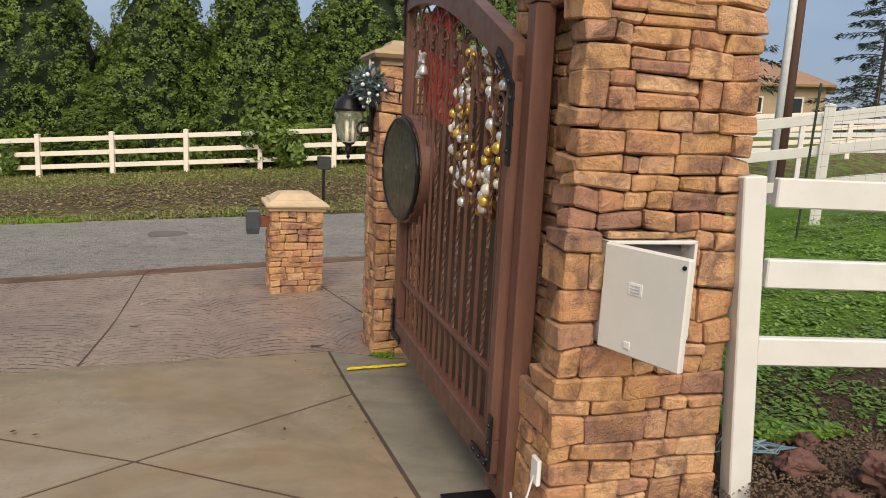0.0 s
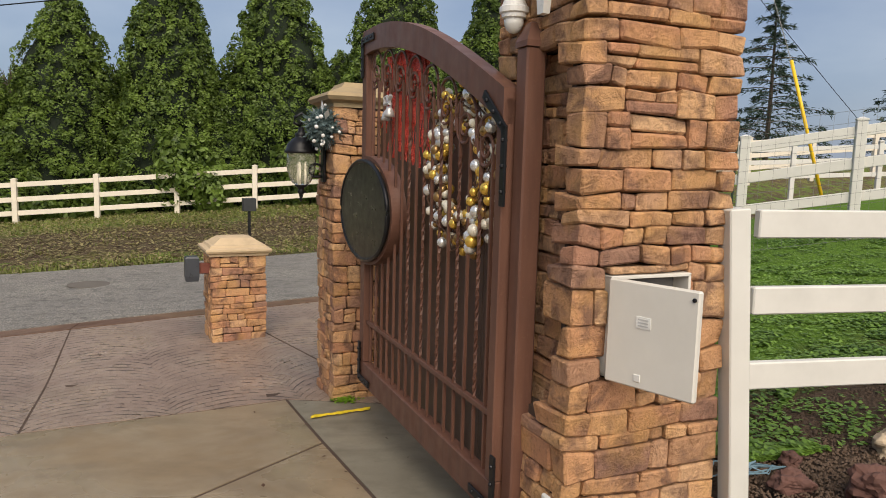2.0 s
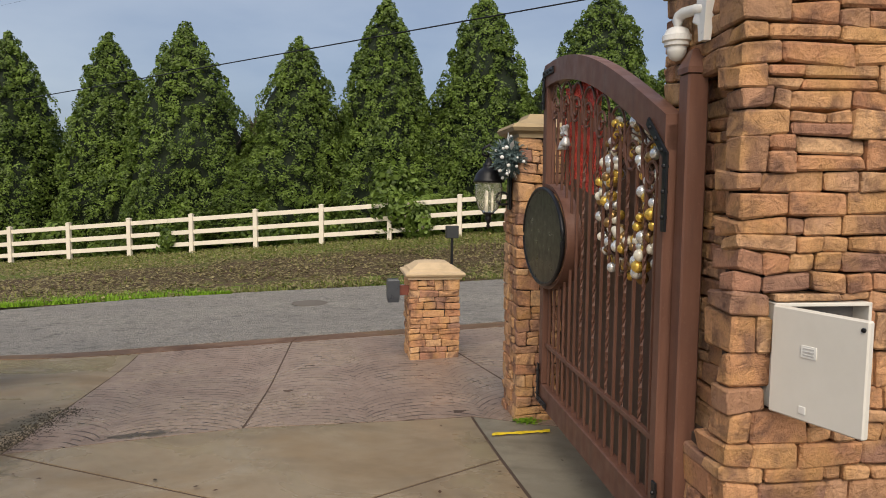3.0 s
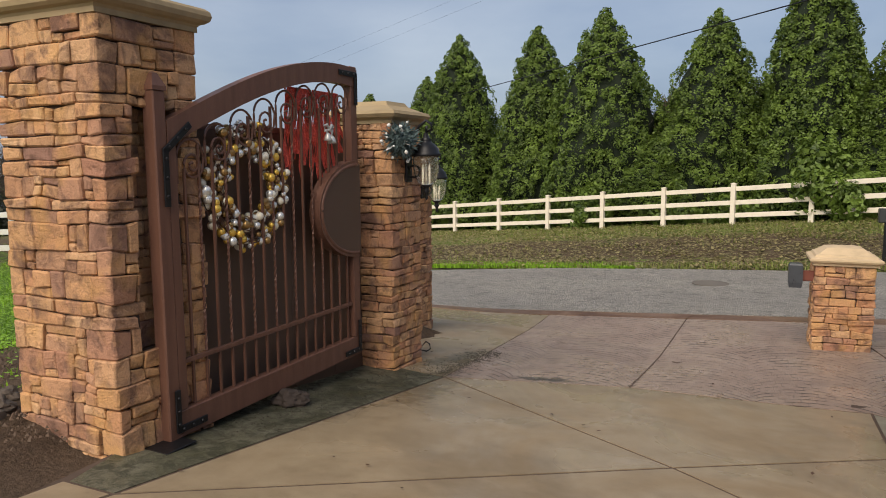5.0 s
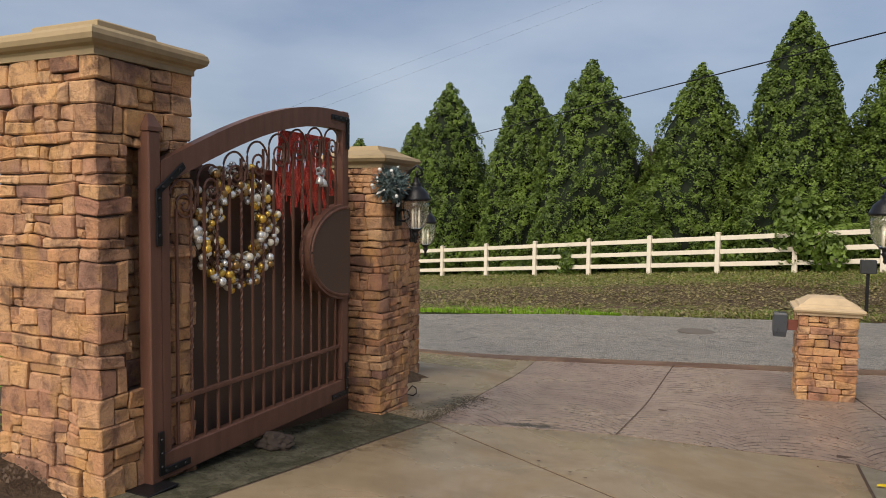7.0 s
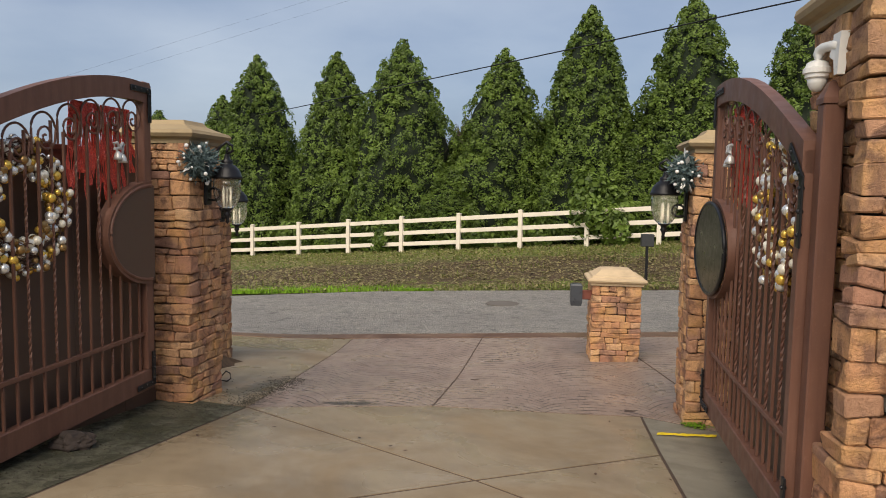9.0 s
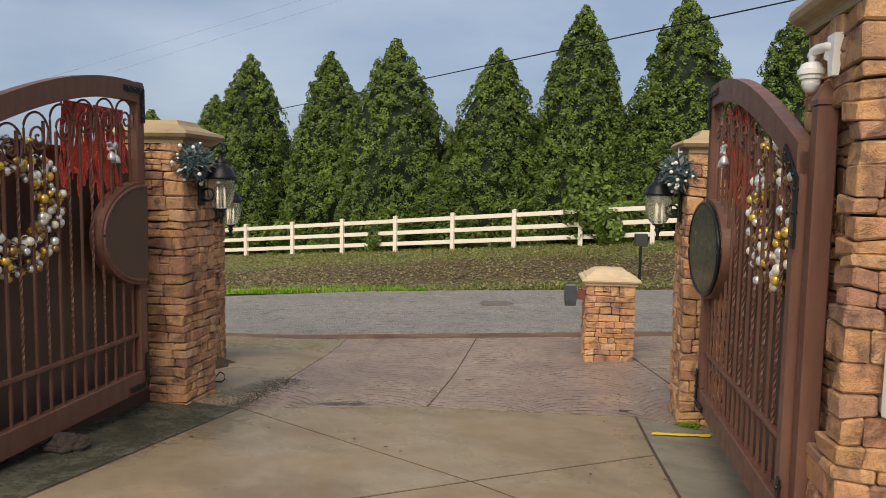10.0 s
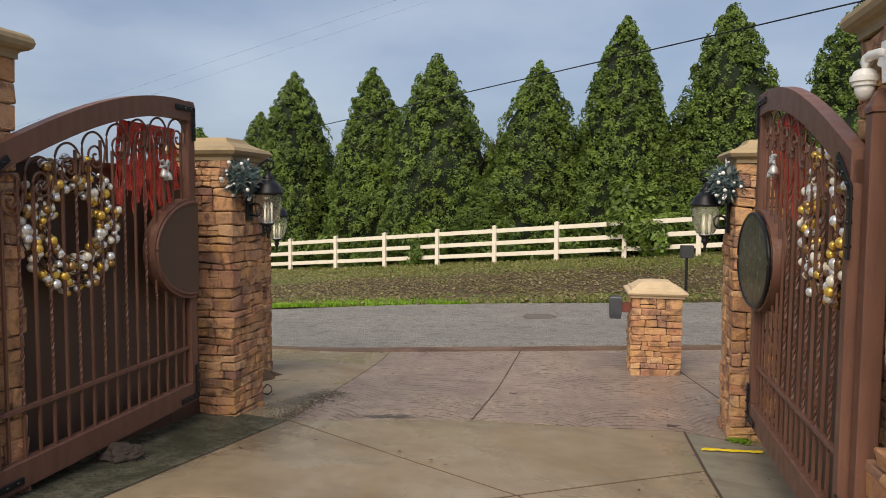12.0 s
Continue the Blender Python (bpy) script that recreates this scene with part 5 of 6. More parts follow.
# ---- right-hand bank: cedar, pole, house, stay guard ----
def cedar(seed, height, spread, label):
    rng = random.Random(seed)
    t = thing("cedar_tree", at(0, 0, 0), label, "tree")
    bm = bmesh.new()
    add_tube(bm, [(0, 0, -0.6), (0.05, 0, height * 0.5), (0, 0, height)], height * 0.018, 7, 0.015)
    part("trunk", bm, BARK, t)
    v, f = [], []
    bmb = bmesh.new()
    n = 72
    for i in range(n):
        q = 0.06 + 0.93 * (i / n)
        L = spread * (1 - q) ** 0.8 * rng.uniform(0.35, 1.15) + 0.15
        a = i * 2.4 + rng.uniform(-0.5, 0.5)
        d = Vector((math.cos(a), math.sin(a), 0))
        z0 = q * height
        pts = [Vector((0, 0, z0)) + d * (L * k / 5) + Vector((0, 0, 0.10 * L * math.sin(k / 5 * 2.2) - 0.16 * L * (k / 5) ** 2)) for k in range(6)]
        add_tube(bmb, pts, 0.03, 4, 0.006)
        side = Vector((-d.y, d.x, 0))
        for _ in range(int(45 + 125 * L / spread)):
            k = rng.random() ** 0.7
            p = pts[0].lerp(pts[5], k) + Vector((0, 0, 0.10 * L * math.sin(k * 2.2) * 0.8))
            p += side * rng.gauss(0, 0.10 * L * (1.1 - k) + 0.03) + Vector((0, 0, rng.gauss(-0.05, 0.07)))
            w = (d * rng.uniform(0.3, 1) + side * rng.gauss(0, 0.7) + Vector((0, 0, rng.gauss(-0.25, 0.3)))).normalized()
            s = w.cross(Vector((rng.gauss(0, 1), rng.gauss(0, 1), 1))).normalized() * rng.uniform(0.02, 0.045)
            e = p + w * rng.uniform(0.16, 0.34)
            i0 = len(v)
            v += [tuple(p - s), tuple(p + s), tuple(e)]
            f.append((i0, i0 + 1, i0 + 2))
    part("branchwork", bmb, BARK, t)
    part("needles", (v, f), CEDAR, t)
    return t


c1 = cedar(21, 9.2, 3.7, "dark drooping cedar tree on the bank")
c1.location = (20.6, 35.8, 0.6)
c2 = copy_thing(c1, at(30.5, 37.0, 1.4, 0, 0, 130) @ Matrix.Diagonal((1.15, 1.15, 1.1, 1)))
c3 = copy_thing(c1, at(12.2, 34.0, 0.8, 0, 0, 60) @ Matrix.Diagonal((1.0, 1.0, 1.12, 1)))
POLE_WOOD = plain("creosote_wood", (0.10, 0.055, 0.04), 0.85, vary=0.2, bump=0.4)
up = thing("utility_pole", at(7.74, 17.95, 0), "brown wooden utility pole with a pale conduit", "utility pole")
part("pole", add_tube(bmesh.new(), [(0.14, 0, -0.2), (0.14, 0, 9.5)], 0.14, 12, 0.10), POLE_WOOD, up, smooth=True)
part("conduit", add_tube(bmesh.new(), [(-0.06, -0.12, -0.2), (-0.06, -0.12, 7.5)], 0.085, 10), plain("grey_conduit", (0.55, 0.56, 0.56), 0.5), up, "pale grey plastic conduit", smooth=True)
sg2 = thing("guy_wire", at(8.75, 14.93, 0), "steel guy wire with a yellow plastic guard", "guy wire")
part("guard", add_tube(bmesh.new(), [(0.42, 0, 0.6), (-0.36, 0.3, 3.5)], 0.034, 8), plain("yellow_plastic", (0.80, 0.50, 0.02), 0.45), sg2, "yellow guard tube", smooth=True)
part("cable", add_tube(bmesh.new(), [(-0.36, 0.3, 3.48), (-0.86, 2.9, 9.2)], 0.008, 5), WIRE, sg2)

hs = thing("house", at(23.0, 58.7, 0, 0, 0, -28), "tan stucco house with a tiled roof beyond the trees", "house")
STUCCO = plain("tan_stucco", (0.42, 0.31, 0.20), 0.9, vary=0.1, scale=2)
TILE = plain("brown_roof_tile", (0.26, 0.16, 0.10), 0.85, vary=0.25, scale=4, bump=0.5)
part("wall", box((13, 8, 4.0), at(0, 0, 3.0)), STUCCO, hs)
bm = bmesh.new()
add_square_loft(bm, [(7.1, 4.6, 4.9), (7.1, 4.6, 5.05), (3.0, 0.15, 6.9)])
part("roof", bm, TILE, hs)
bm = bmesh.new()
add_square_loft(bm, [(2.6, 2.2, 4.95), (2.6, 2.2, 5.1), (0.1, 0.1, 6.6)], at(-3.5, -4.0, 0))
part("gable_roof", bm, TILE, hs)
for wx in (-4.2, -1.2, 2.0, 4.6):
    w = part("window", box((1.2, 0.1, 1.2), at(wx, -4.03, 3.6), 0.02), plain("window_white", (0.7, 0.68, 0.64), 0.5), hs, "white framed window")
    part("pane", box((1.0, 0.04, 1.0), at(wx, -4.08, 3.6)), plain("window_glass", (0.03, 0.035, 0.045), 0.1), w)

# ---- overhead lines ----
def line(name, p, q, r, sag, label):
    pts = [Vector(p).lerp(Vector(q), i / 16) + Vector((0, 0, -sag * 4 * (i / 16) * (1 - i / 16))) for i in range(17)]
    return tagged(part(name, add_tube(bmesh.new(), pts, r, 5), BLACK), label, "cable", "overhead lines")


line("overhead_cable", (-23.6, 28.5, 4.42), (15.4, 11.7, 6.15), 0.018, 0.03, "black overhead cable across the road")
line("overhead_cable", (-56.0, 31.6, 4.0), (-19.0, 62.0, 22.6), 0.0045, 0.0, "thin high overhead cable")
line("overhead_cable", (-56.0, 31.6, 5.0), (-20.0, 62.0, 23.4), 0.0045, 0.0, "thin high overhead cable")
line("overhead_cable", (12.0, 30.0, 12.5), (24.0, 30.0, 0.9), 0.014, 0.2, "thin stay cable on the bank")

# ---- beyond the lawn: shrubs, bare trees, palms, distance ----
SHRUB_A = leaf_material("olive_leaves", (0.035, 0.038, 0.016), (0.12, 0.115, 0.045), 0.2)
SHRUB_B = leaf_material("dusky_leaves", (0.022, 0.026, 0.016), (0.075, 0.075, 0.042), 0.2)
FROND = leaf_material("palm_frond", (0.025, 0.045, 0.014), (0.09, 0.13, 0.045), 0.2)
# aerial haze is put into the far hills' blue base colour
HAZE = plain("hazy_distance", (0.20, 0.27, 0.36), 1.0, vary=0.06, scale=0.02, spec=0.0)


def shrub(seed, r, h, material, n):
    rng = random.Random(seed)
    v, f = [], []
    lobes = [(Vector((rng.uniform(-0.55, 0.55) * r, rng.uniform(-0.55, 0.55) * r, rng.uniform(0.25, 0.7) * h)), rng.uniform(0.3, 0.5)) for _ in range(9)]
    for _ in range(n):
        c, s = rng.choice(lobes)
        d = Vector((rng.gauss(0, 1), rng.gauss(0, 1), rng.gauss(0.2, 1))).normalized()
        p = c + Vector((d.x * s * r, d.y * s * r, d.z * s * h)) * rng.uniform(0.75, 1.05)
        if p.z < 0:
            continue
        t = d.cross(Vector((rng.gauss(0, 1), rng.gauss(0, 1), rng.gauss(0, 1)))).normalized()
        b = d.cross(t) * 0.5 + d * rng.gauss(0, 0.4)
        k = rng.uniform(0.06, 0.13)
        i0 = len(v)
        v += [tuple(p - t * k), tuple(p + b * k), tuple(p + t * k), tuple(p - b * k)]
        f.append((i0, i0 + 1, i0 + 2, i0 + 3))
    return v, f


def bush(name, seed, x, y, r, h, material, label, n=5000):
    t = thing(name, at(x, y, land_z(x, y) - 0.15), label, "shrub", "shrubs beyond the fence")
    bm = bmesh.new()
    for k in range(5):
        a = k * 1.26
        add_tube(bm, [(0, 0, -0.3), (math.cos(a) * r * 0.2, math.sin(a) * r * 0.2, h * 0.35), (math.cos(a) * r * 0.45, math.sin(a) * r * 0.45, h * 0.7)], 0.05, 5, 0.012)
    part("stems", bm, BARK, t)
    part("leaves", shrub(seed, r, h, material, n), material, t)
    return t


for n, (x, y, r, h, k) in enumerate([(-37, 3.0, 2.6, 3.2, 0), (-40, 6.0, 3.0, 3.4, 0), (-36.5, 8.4, 2.2, 2.6, 1), (-38, 11.5, 2.8, 3.0, 1), (-41, 14.5, 3.0, 3.4, 0), (-36, 15.0, 2.4, 2.6, 1), (-43, 0.0, 3.0, 3.6, 0),
                                     (-34.5, 18.5, 2.4, 2.8, 1), (-38, 21.0, 2.8, 3.2, 0), (-46, 9.5, 3.2, 3.6, 1), (-33.0, 1.2, 1.6, 1.8, 0), (-35, -3, 2.4, 2.8, 0)]):
    bush("wild_shrub", 40 + n, x, y, r, h, SHRUB_A if k == 0 else SHRUB_B, "olive green wild shrub behind the lawn fence")
# ivy and low growth at the foot of the evergreens
for n, (x, y, r, h) in enumerate([(-14.2, 26.6, 1.1, 2.0), (-13.4, 25.8, 0.8, 1.4), (-5.4, 26.2, 1.4, 2.6), (-4.8, 25.5, 1.1, 1.9), (-18.6, 26.6, 1.2, 1.4), (-16.4, 26.4, 1.2, 0.9), (-10.2, 26.6, 1.3, 0.9), (-8.0, 26.6, 1.2, 1.2), (-1.6, 26.5, 1.6, 2.0), (1.6, 26.5, 1.6, 2.2), (-21.6, 26.6, 1.5, 1.6), (-24.4, 26.8, 1.5, 1.8), (4.6, 26.6, 1.6, 2.2)]):
    t = thing("fence_shrub", at(x, y, far_z(x, y) - 0.15), "leafy green shrub growing through the fence", "shrub", "shrubs at the fence")
    bm = bmesh.new()
    for k in range(4):
        a = k * 1.57
        add_tube(bm, [(0, 0, -0.3), (math.cos(a) * r * 0.2, math.sin(a) * r * 0.2, h * 0.35), (math.cos(a) * r * 0.4, math.sin(a) * r * 0.4, h * 0.7)], 0.03, 5, 0.01)
    part("stems", bm, BARK, t)
    part("leaves", shrub(70 + n, r, h, LEAF, 2600), LEAF, t)


def bare_tree(seed, x, y, height, label):
    rng = random.Random(seed)
    t = thing("bare_tree", at(x, y, land_z(x, y) - 0.1), label, "tree", "bare trees")
    trunk, twigs = bmesh.new(), bmesh.new()

    def grow(p, d, L, r, depth):
        pts = [p]
        for k in range(3):
            d = (d + Vector((rng.gauss(0, 0.16), rng.gauss(0, 0.16), rng.gauss(0.04, 0.10)))).normalized()
            pts.append(pts[-1] + d * L / 3)
        add_tube(trunk if depth < 2 else twigs, pts, r, 6 if depth < 2 else 3, r * 0.6)
        if depth < 6:
            for _ in range(3 if depth < 4 else 4):
                k = rng.choice((1, 2, 3, 3))
                nd = (d + Vector((rng.gauss(0, 0.6), rng.gauss(0, 0.6), rng.gauss(0.15, 0.4)))).normalized()
                grow(pts[k], nd, L * rng.uniform(0.58, 0.78), max(r * 0.55, 0.012), depth + 1)

    grow(Vector((0, 0, 0)), Vector((0.05, 0, 1)), height * 0.30, height * 0.03, 0)
    part("trunk", trunk, BARK, t)
    part("branchwork", twigs, BARK, t)
    return t


bare_tree(51, -42.8, 13.9, 8.6, "bare spreading oak with fine grey twigs")
for n, (x, y, h) in enumerate([(-40.8, 12.0, 6.0), (-44.5, 15.6, 7.6), (-47.5, 12.6, 7.8)]):
    bare_tree(54 + n, x, y, h, "bare spreading oak with fine grey twigs")
bare_tree(52, -44.0, 10.4, 8.0, "small bare tree with reddish twigs")
bare_tree(53, -46.0, 17.5, 8.6, "bare spreading oak with fine grey twigs")
for n, (x, y, h) in enumerate([(-12.1, 31.0, 8.2), (-7.9, 31.0, 8.0)]):
    bare_tree(60 + n, x, y, h, "bare tree showing between the evergreens")


def palm(seed, x, y, height, label):
    rng = random.Random(seed)
    z = land_z(x, y)
    t = thing("palm_tree", at(x, y, z), label, "palm", "palms beyond the lawn")
    part("trunk", add_tube(bmesh.new(), [(0, 0, -0.5), (0.1, 0, height * 0.5), (0, 0, height)], 0.32, 9, 0.24), BARK, t)
    for k in range(26):
        a, e = rng.uniform(0, 6.28), rng.uniform(-0.5, 1.3)
        d = Vector((math.cos(a) * math.cos(e), math.sin(a) * math.cos(e), math.sin(e)))
        side = Vector((-math.sin(a), math.cos(a), 0))
        v, f = [], []
        for j in range(11):
            w = (j - 5) / 5
            tip = Vector((0, 0, height)) + d * 1.1 + (d * 0.75 * (1 - 0.5 * w * w) + side * w * 0.8) + Vector((0, 0, -0.25 * abs(w)))
            b = Vector((0, 0, height)) + d * 1.0
            i0 = len(v)
            v += [tuple(b - side * 0.12), tuple(b + side * 0.12), tuple(tip)]
            f.append((i0, i0 + 1, i0 + 2))
        i0 = len(v)
        o = Vector((0, 0, height))
        v += [tuple(o - side * 0.03), tuple(o + side * 0.03), tuple(o + d + side * 0.02), tuple(o + d - side * 0.02)]
        f.append((i0, i0 + 1, i0 + 2, i0 + 3))
        part("frond", (v, f), FROND, t)
    return t


for n, (x, y, top) in enumerate([(-58.7, 11.2, -0.2), (-60.5, 6.0, 0.1), (-62, 8.2, 0.4)]):
    palm(80 + n, x, y, top - land_z(x, y), "fan palm rising behind the shrubs")


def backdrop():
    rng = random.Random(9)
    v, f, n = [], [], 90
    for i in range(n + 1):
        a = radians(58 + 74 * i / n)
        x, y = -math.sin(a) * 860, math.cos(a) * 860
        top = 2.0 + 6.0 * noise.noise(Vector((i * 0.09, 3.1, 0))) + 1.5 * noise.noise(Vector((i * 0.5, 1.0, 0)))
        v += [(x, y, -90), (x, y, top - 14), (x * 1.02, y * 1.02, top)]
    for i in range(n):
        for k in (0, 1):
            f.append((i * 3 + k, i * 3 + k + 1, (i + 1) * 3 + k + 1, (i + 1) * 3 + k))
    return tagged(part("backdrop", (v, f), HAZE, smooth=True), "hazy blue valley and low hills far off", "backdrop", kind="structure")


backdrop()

# ---- kerb, stones and small things on the ground ----
KERB = concrete_material("grey_kerb", (0.20, 0.185, 0.165), (0.12, 0.108, 0.09), 0.7)


def kerb(p, q, label):
    d = Vector((q[0] - p[0], q[1] - p[1]))
    b = part("kerb", box((d.length, 0.17, 0.34), at((p[0] + q[0]) / 2, (p[1] + q[1]) / 2, -0.245, 0, -1.0, math.degrees(math.atan2(d.y, d.x))), 0.02), KERB)
    return tagged(b, label, "kerb")


kerb((-4.78, 2.62), (-3.45, 0.66), "weathered grey concrete kerb beside the soil bed")


def rock(name, seed, x, y, z, size, material, label, flat=0.6):
    rng = random.Random(seed)
    bm = bmesh.new()
    bmesh.ops.create_icosphere(bm, subdivisions=4, radius=1.0)
    off = Vector((seed * 3.7, 1.3, 0))
    for v in bm.verts:
        k = 1 + 0.42 * noise.noise(v.co * 1.3 + off) + 0.20 * noise.noise(v.co * 3.1 + off) + 0.07 * noise.noise(v.co * 7.0 + off)
        v.co = Vector((v.co.x * size[0], v.co.y * size[1], v.co.z * size[2])) * k
    r = part(name, bm, material)
    r.matrix_world = at(x, y, z, 0, 0, rng.uniform(0, 360))
    return tagged(r, label, "rock")


LAVA = plain("red_brown_rock", (0.10, 0.05, 0.04), 0.9, vary=0.3, scale=20, bump=0.8)
GREY_ROCK = plain("grey_brown_rock", (0.075, 0.058, 0.046), 0.9, vary=0.3, scale=16, bump=0.8)
DARK_ROCK = plain("dark_brown_rock", (0.048, 0.036, 0.030), 0.9, vary=0.3, scale=16, bump=0.8)
PALE_ROCK = plain("pale_stone", (0.42, 0.34, 0.24), 0.9, vary=0.2, scale=14, bump=0.5)
rock("gate_stop_rock", 1, -3.99, 4.30, drive_z(-3.99, 4.3) + 0.04, (0.13, 0.08, 0.075), DARK_ROCK, "rough grey-brown rock under the gate leaf")
for n, (x, y, s, m) in enumerate([(2.05, 4.42, 0.15, LAVA), (1.98, 4.05, 0.17, LAVA), (1.76, 4.62, 0.09, LAVA), (1.55, 4.25, 0.12, LAVA), (2.42, 4.80, 0.12, PALE_ROCK), (1.62, 4.02, 0.11, LAVA), (2.5, 4.2, 0.2, LAVA),
                                  (1.30, 4.15, 0.09, LAVA), (1.9, 4.85, 0.06, LAVA), (1.78, 4.30, 0.07, LAVA), (1.45, 3.95, 0.06, LAVA)]):
    rock("bed_rock", 10 + n, x, y, land_z(x, y) + s * 0.25, (s, s * 0.8, s * 0.65), m, "pale round stone in the bed" if m is PALE_ROCK else "rough red-brown rock in the planting bed")
for n, (x, y, s) in enumerate([(-4.75, 2.55, 0.12), (-4.62, 2.45, 0.07), (-5.0, 2.7, 0.1)]):
    rock("bed_rock", 30 + n, x, y, land_z(x, y) + s * 0.2, (s, s * 0.8, s * 0.6), GREY_ROCK, "clod of dark soil and stone by the kerb")

YELLOW = plain("yellow_strap", (0.62, 0.46, 0.02), 0.6, vary=0.2, scale=30)
st = bmesh.new()
flat = []
for i in range(15):
    k = i / 14
    x, y = -0.51 + 0.46 * k, 7.22 + 0.20 * k
    flat.append((x, y, drive_z(x, y) + 0.012 + 0.006 * abs(math.sin(i * 1.3)), 0.024 + 0.008 * math.sin(i * 1.1)))
rings = [[st.verts.new((x - 0.3 * w, y + s * w, z + (0.004 if s > 0 else 0))) for s in (-1, 1)] + [st.verts.new((x, y, z + 0.012))] for x, y, z, w in flat]
for a, b in zip(rings, rings[1:]):
    for k in range(3):
        st.faces.new((a[k], a[(k + 1) % 3], b[(k + 1) % 3], b[k]))
tagged(part("yellow_strap", st, YELLOW), "twisted yellow strap lying on damp concrete", "strap")
pit = thing("floor_box", at(-3.74, 3.16, drive_z(-3.74, 3.16), 0, 0, 15), "dark open hinge pit by the gate post", "floor box", "hinge pits")
part("lid", box((0.26, 0.24, 0.012), at(0, 0, 0.006), 0.003), BLACK, pit)
pit2 = copy_thing(pit, at(0.36, 4.86, drive_z(0.36, 4.86), 0, 0, 15))
BLUE = plain("pale_blue_cord", (0.12, 0.2, 0.25), 0.6)
cd = thing("cord", at(1.55, 4.75, land_z(1.55, 4.75) + 0.05), "tangle of pale blue cord on the soil", "cord")
rng_c = random.Random(4)
bm = bmesh.new()
add_tube(bm, [(rng_c.gauss(0.05, 0.10), rng_c.gauss(0, 0.07), rng_c.uniform(0, 0.06)) for _ in range(26)], 0.004, 5)
part("strand", bm, BLUE, cd)
jb = thing("outlet", at(*u_pt(RP, -0.012, 0.10), -0.07, 0, 0, 15), "small white outlet with a loose grey cable", "outlet")
part("cover_plate", box((0.02, 0.07, 0.115), None, 0.004), CAMW, jb)
part("cable", add_tube(bmesh.new(), [(-0.01, 0, -0.02), (-0.04, -0.02, -0.10), (-0.07, -0.02, -0.17), (-0.09, 0.0, -0.20), (-0.10, 0.02, -0.10)], 0.005, 6), plain("grey_cable", (0.5, 0.5, 0.48), 0.5), jb, smooth=True)
pp = thing("buried_pipe", at(-4.72, 2.42, land_z(-4.72, 2.42) + 0.03, 0, 0, 70), "short pale pipe end with a bent cord on the soil", "pipe")
part("pipe", add_tube(bmesh.new(), [(0, 0, 0), (0.16, 0, 0.02)], 0.025, 10), PALE_ROCK, pp, smooth=True)
part("cord", add_tube(bmesh.new(), [(0.02, 0, 0.0), (-0.05, 0.03, -0.01), (-0.10, 0.10, 0.03), (-0.2, 0.22, 0.04), (-0.33, 0.26, 0.03)], 0.008, 6), PALE_ROCK, pp, smooth=True)


# ---- ground cover ----
def scatter(name, label, material, seed, n, place, size, kind_of="blade"):
    """Many small blades, leaves or clods as one mesh; place(rng) gives x, y or None."""
    rng = random.Random(seed)
    v, f = [], []
    while n > 0:
        n -= 1
        p = place(rng)
        if p is None:
            continue
        x, y, z = p
        s = size * rng.uniform(0.5, 1.3)
        a = rng.uniform(0, 6.28)
        c, d = math.cos(a), math.sin(a)
        i0 = len(v)
        if kind_of == "blade":
            lean = rng.gauss(0, 0.5)
            w = s * 0.22
            v += [(x - c * w, y - d * w, z - 0.01), (x + c * w, y + d * w, z - 0.01), (x + d * lean * s, y - c * lean * s, z + s)]
            f.append((i0, i0 + 1, i0 + 2))
        elif kind_of == "leaf":
            tz, h = rng.gauss(0, 0.4), rng.uniform(0.1, 0.8) * s
            v += [(x - c * s * 0.5, y - d * s * 0.5, z + h - tz * s * 0.3), (x + d * s * 0.35, y - c * s * 0.35, z + h), (x + c * s * 0.5, y + d * s * 0.5, z + h + tz * s * 0.3), (x - d * s * 0.35, y + c * s * 0.35, z + h)]
            f.append((i0, i0 + 1, i0 + 2, i0 + 3))
        else:
            for k in range(4):
                b = a + k * 1.57
                v.append((x + math.cos(b) * s * rng.uniform(0.4, 0.7), y + math.sin(b) * s * rng.uniform(0.4, 0.7), z - s * 0.15))
            v.append((x + rng.gauss(0, 0.1) * s, y + rng.gauss(0, 0.1) * s, z + s * rng.uniform(0.25, 0.5)))
            f += [(i0 + k, i0 + (k + 1) % 4, i0 + 4) for k in range(4)]
    return tagged(part(name, (v, f), material), label, name.replace("_", " "), kind="stuff")


def lawn_spot(rng):
    q = rng.random() ** 1.9
    x = -5.2 - 21 * q
    y = rng.uniform(-3.5 - 4 * q, 7.0)
    n = noise.noise(Vector((x * 0.9, y * 0.9, 4.0)))
    if x + 0.15 * y + n * 1.2 > -6.6 and rng.random() < 0.93:
        return None
    return x, y, land_z(x, y)


def bank_spot(rng):
    q = rng.random() ** 1.4
    x, y = rng.uniform(1.6, 3.2 + 6 * q), 4.9 + 6.5 * q
    n = noise.noise(Vector((x * 1.3, y * 1.3, 2.0)))
    if noise.noise(Vector((x * 3.0, y * 3.0, 6.0))) < 0.04 and rng.random() < 0.86:
        return None
    if y - 0.3 * x + n * 1.1 < 4.9 and rng.random() < 0.9:
        return None
    return x, y, land_z(x, y)


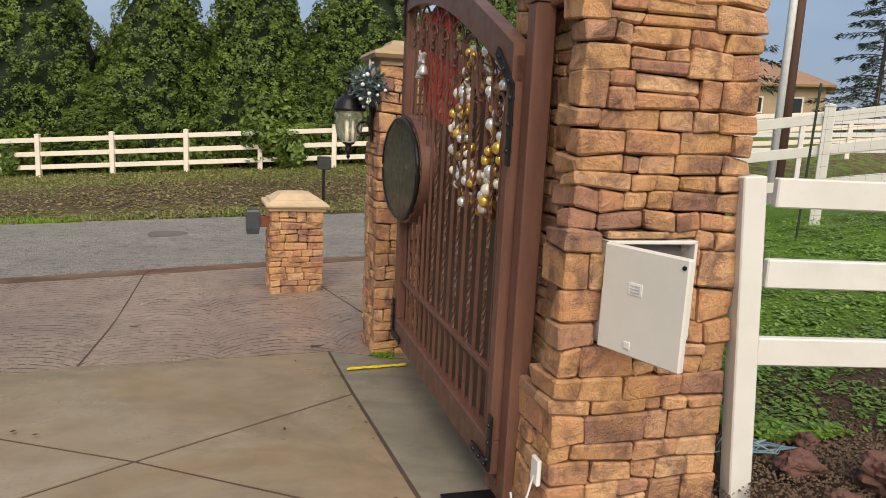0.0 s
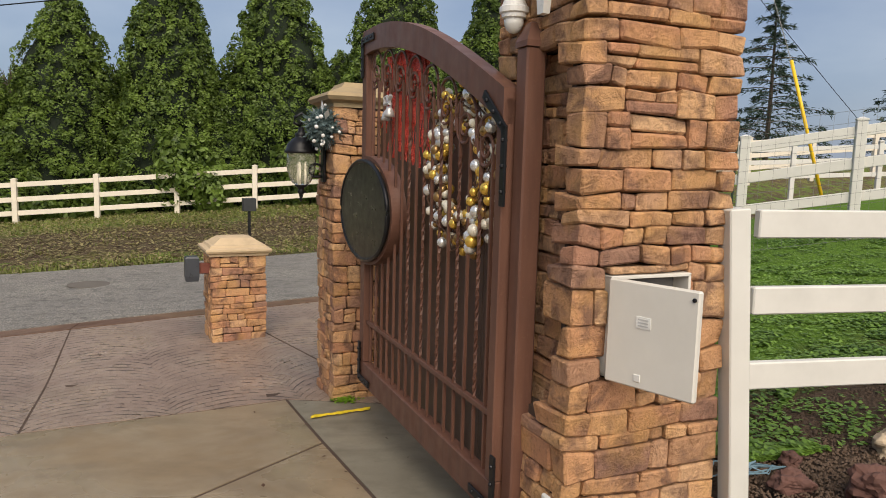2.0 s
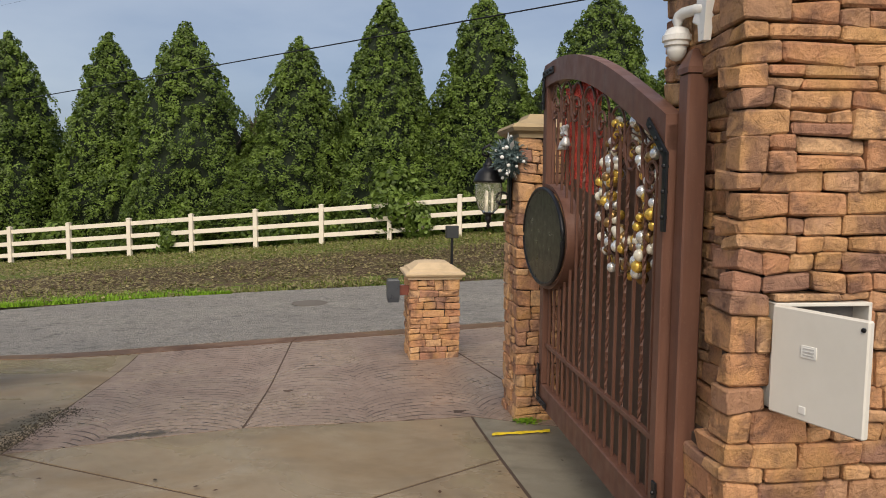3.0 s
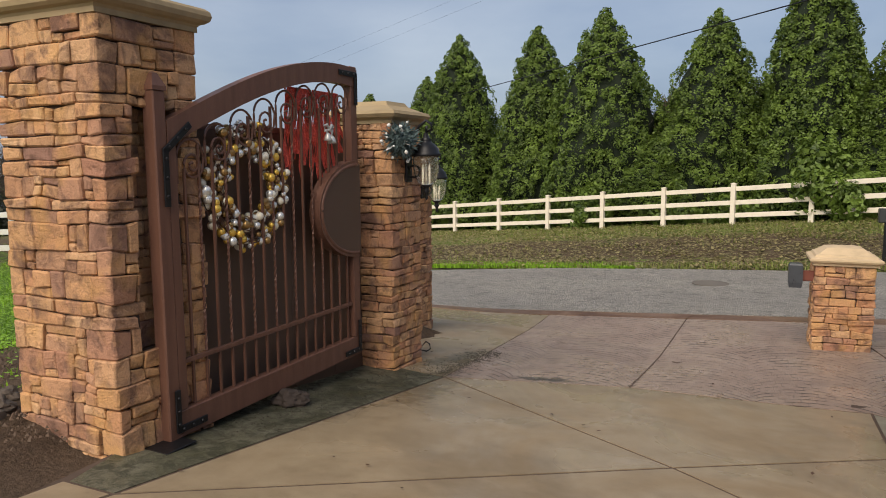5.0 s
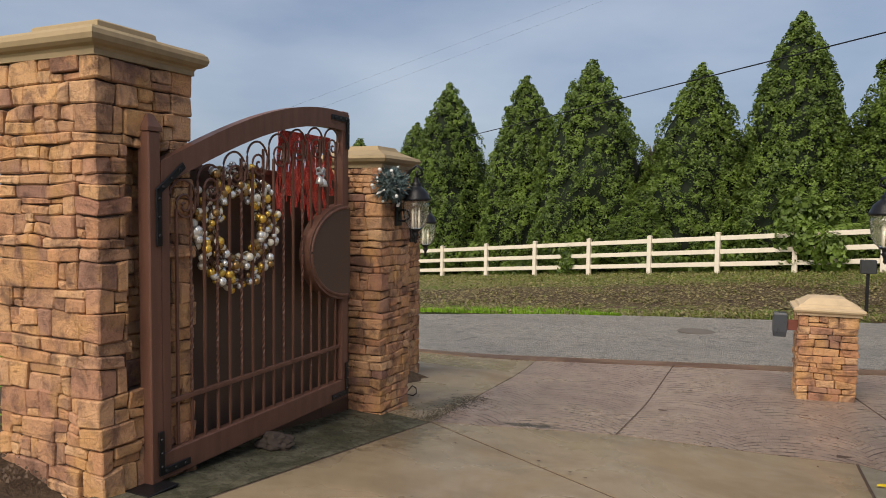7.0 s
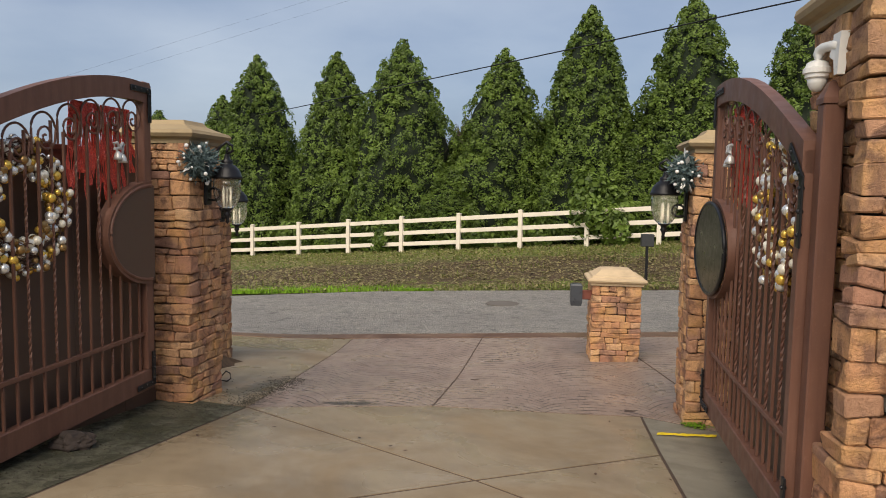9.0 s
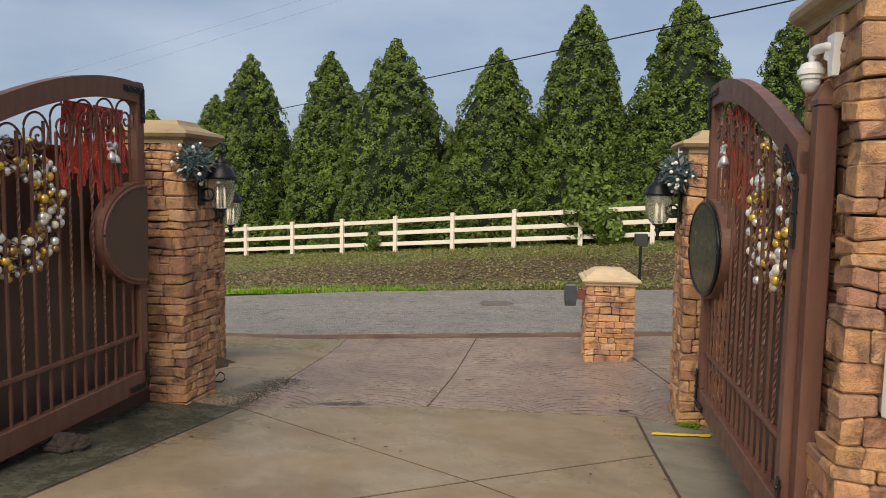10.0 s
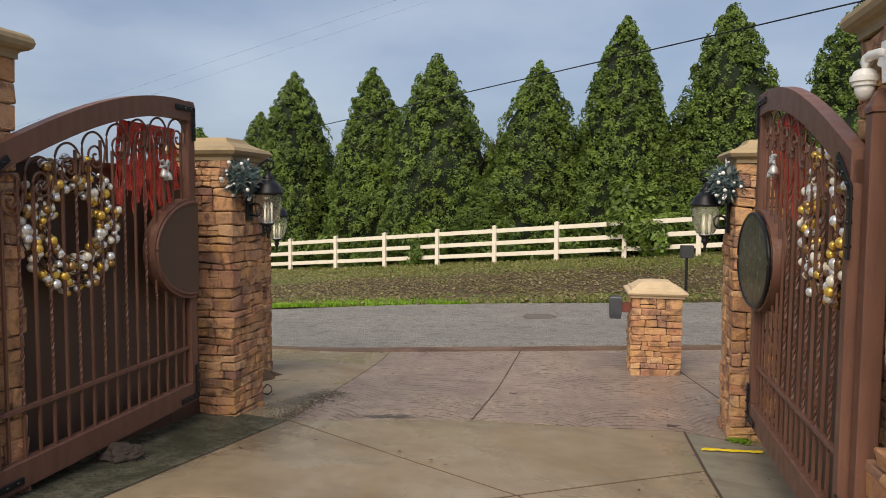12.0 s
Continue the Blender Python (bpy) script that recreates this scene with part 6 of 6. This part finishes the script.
def verge_spot(rng, green):
    x = rng.uniform(-22, 4)
    y0 = gutter_y(x) + 5.45
    q = rng.random()
    y = y0 + (26.2 - y0) * q
    n = noise.noise(Vector((x * 0.5, y * 0.9, 7.0))) + 0.5 * noise.noise(Vector((x * 2, y * 2, 3.0)))
    band = math.exp(-((q - 0.03) / 0.06) ** 2) * (1.4 if x > -12 and x < -4 else 0.7) + smoothstep(0.5, 0.8, q)
    if green and rng.random() > 0.03 + 0.6 * band + 0.35 * n:
        return None
    if not green and rng.random() > 0.7 + 0.5 * n:
        return None
    return x, y, land_z(x, y)


def edge_spot(rng):
    x = rng.uniform(-11.4, -6.6)
    y = gutter_y(x) + 5.45 + abs(rng.gauss(0, 0.42)) * smoothstep(-11.4, -9.6, x) * smoothstep(-6.6, -8.2, x)
    if noise.noise(Vector((x * 0.8, y * 1.5, 9.0))) < -0.22:
        return None
    return x, y, land_z(x, y)


def soil_left(rng):
    x, y = rng.uniform(-7.2, -4.1), rng.uniform(-0.5, 6.0)
    kx, ky = x + 4.78, y - 2.62
    over_kerb = abs(kx * 0.828 + ky * 0.562) < 0.12 and y < 2.75
    return None if across(x, y) > -2.75 or over_kerb else (x, y, land_z(x, y))


def soil_right(rng):
    x, y = rng.uniform(1.2, 4.2), rng.uniform(3.6, 5.6)
    return x, y, land_z(x, y)


DRY = leaf_material("dry_grass_and_litter", (0.11, 0.085, 0.04), (0.36, 0.31, 0.14), 0.2)
BANKM = leaf_material("bank_weed_leaves", (0.04, 0.09, 0.014), (0.23, 0.38, 0.065), 0.35)
CLOD = plain("dark_clods", (0.092, 0.062, 0.043), 0.95, vary=0.35, scale=18, bump=0.6)
scatter("lawn_grass", "bright green clover and grass of the lawn", GRASSM, 1, 110000, lawn_spot, 0.042, "leaf")
scatter("lawn_blades", "upright green grass blades of the lawn", GRASSM, 2, 30000, lawn_spot, 0.055)
scatter("bank_clover", "green clover and weeds on the bank", BANKM, 3, 150000, bank_spot, 0.036, "leaf")
scatter("verge_grass", "patchy green grass of the road verge", VERGE, 4, 60000, lambda r: verge_spot(r, True), 0.09)
scatter("edge_grass", "fresh bright green grass along the road's edge", GRASSM, 11, 4600, edge_spot, 0.075)
scatter("verge_litter", "dry grass and leaf litter on the verge", DRY, 5, 60000, lambda r: verge_spot(r, False), 0.09, "leaf")
scatter("soil_clods", "dark crumbly soil beside the pillar", CLOD, 6, 9000, soil_left, 0.028, "clod")
scatter("bark_mulch", "dark bark mulch and soil clods of the bed", CLOD, 7, 26000, soil_right, 0.015, "clod")


def weed(x, y, r, n, seed, label):
    z = max(drive_z(x, y), land_z(x, y)) + 0.005
    return scatter("weed_tuft", label, GRASSM, seed, n, lambda g: (x + g.gauss(0, r), y + g.gauss(0, r * 0.6), z), 0.032, "leaf")


weed(-0.27, 7.70, 0.06, 160, 21, "small green weeds at the pillar's foot")
weed(1.38, 4.45, 0.05, 90, 22, "yellow-green weeds at the fence post")


def litter_spot(rng):
    x, y = rng.uniform(-4.6, 0.3), rng.uniform(2.4, 11)
    if abs(across(x, y)) > 2.4 and along(x, y) < 4.2:
        return None
    return x, y, drive_z(x, y) + 0.004


FALLEN = leaf_material("fallen_leaves", (0.03, 0.018, 0.012), (0.10, 0.05, 0.03), 0.1)
scatter("fallen_leaves", "scattered dark fallen leaves on the driveway", FALLEN, 8, 64, litter_spot, 0.034, "leaf")


def grit_spot(rng):
    a = rng.random()
    x, y = -3.9 - 0.35 * rng.random() + 0.5 * rng.gauss(0, 0.5), 3.6 + 4.2 * a
    if across(x, y) < -2.75 or across(x, y) > -1.7:
        return None
    return x, y, drive_z(x, y) + 0.002


ROTTED = plain("rotted_litter", (0.030, 0.026, 0.017), 0.9, vary=0.3)
scatter("drive_grit", "dark damp grit washed along the gate strip", ROTTED, 9, 700, grit_spot, 0.014, "clod")


def debris_spot(rng):
    k = rng.random()
    x, y = -3.98 - 0.36 * k + rng.gauss(0, 0.06 + 0.05 * k), 5.98 + 1.35 * k + rng.gauss(0, 0.05)
    return x, y, drive_z(x, y) + 0.002


scatter("leaf_debris", "dark rotted leaves and dirt lying along the slab joint", ROTTED, 31, 1500, debris_spot, 0.010, "clod")
lc = thing("loose_cable", at(-4.82, 6.72, drive_z(-4.82, 6.72)), "thin black cable looped on the concrete", "cable")
part("cable", add_tube(bmesh.new(), [(-0.10, 0.06, 0.02), (0.0, 0.02, 0.10), (0.07, 0.0, 0.09), (0.09, -0.01, 0.04), (0.05, -0.02, 0.008), (-0.06, -0.02, 0.006)], 0.007, 6), BLACK, lc, smooth=True)
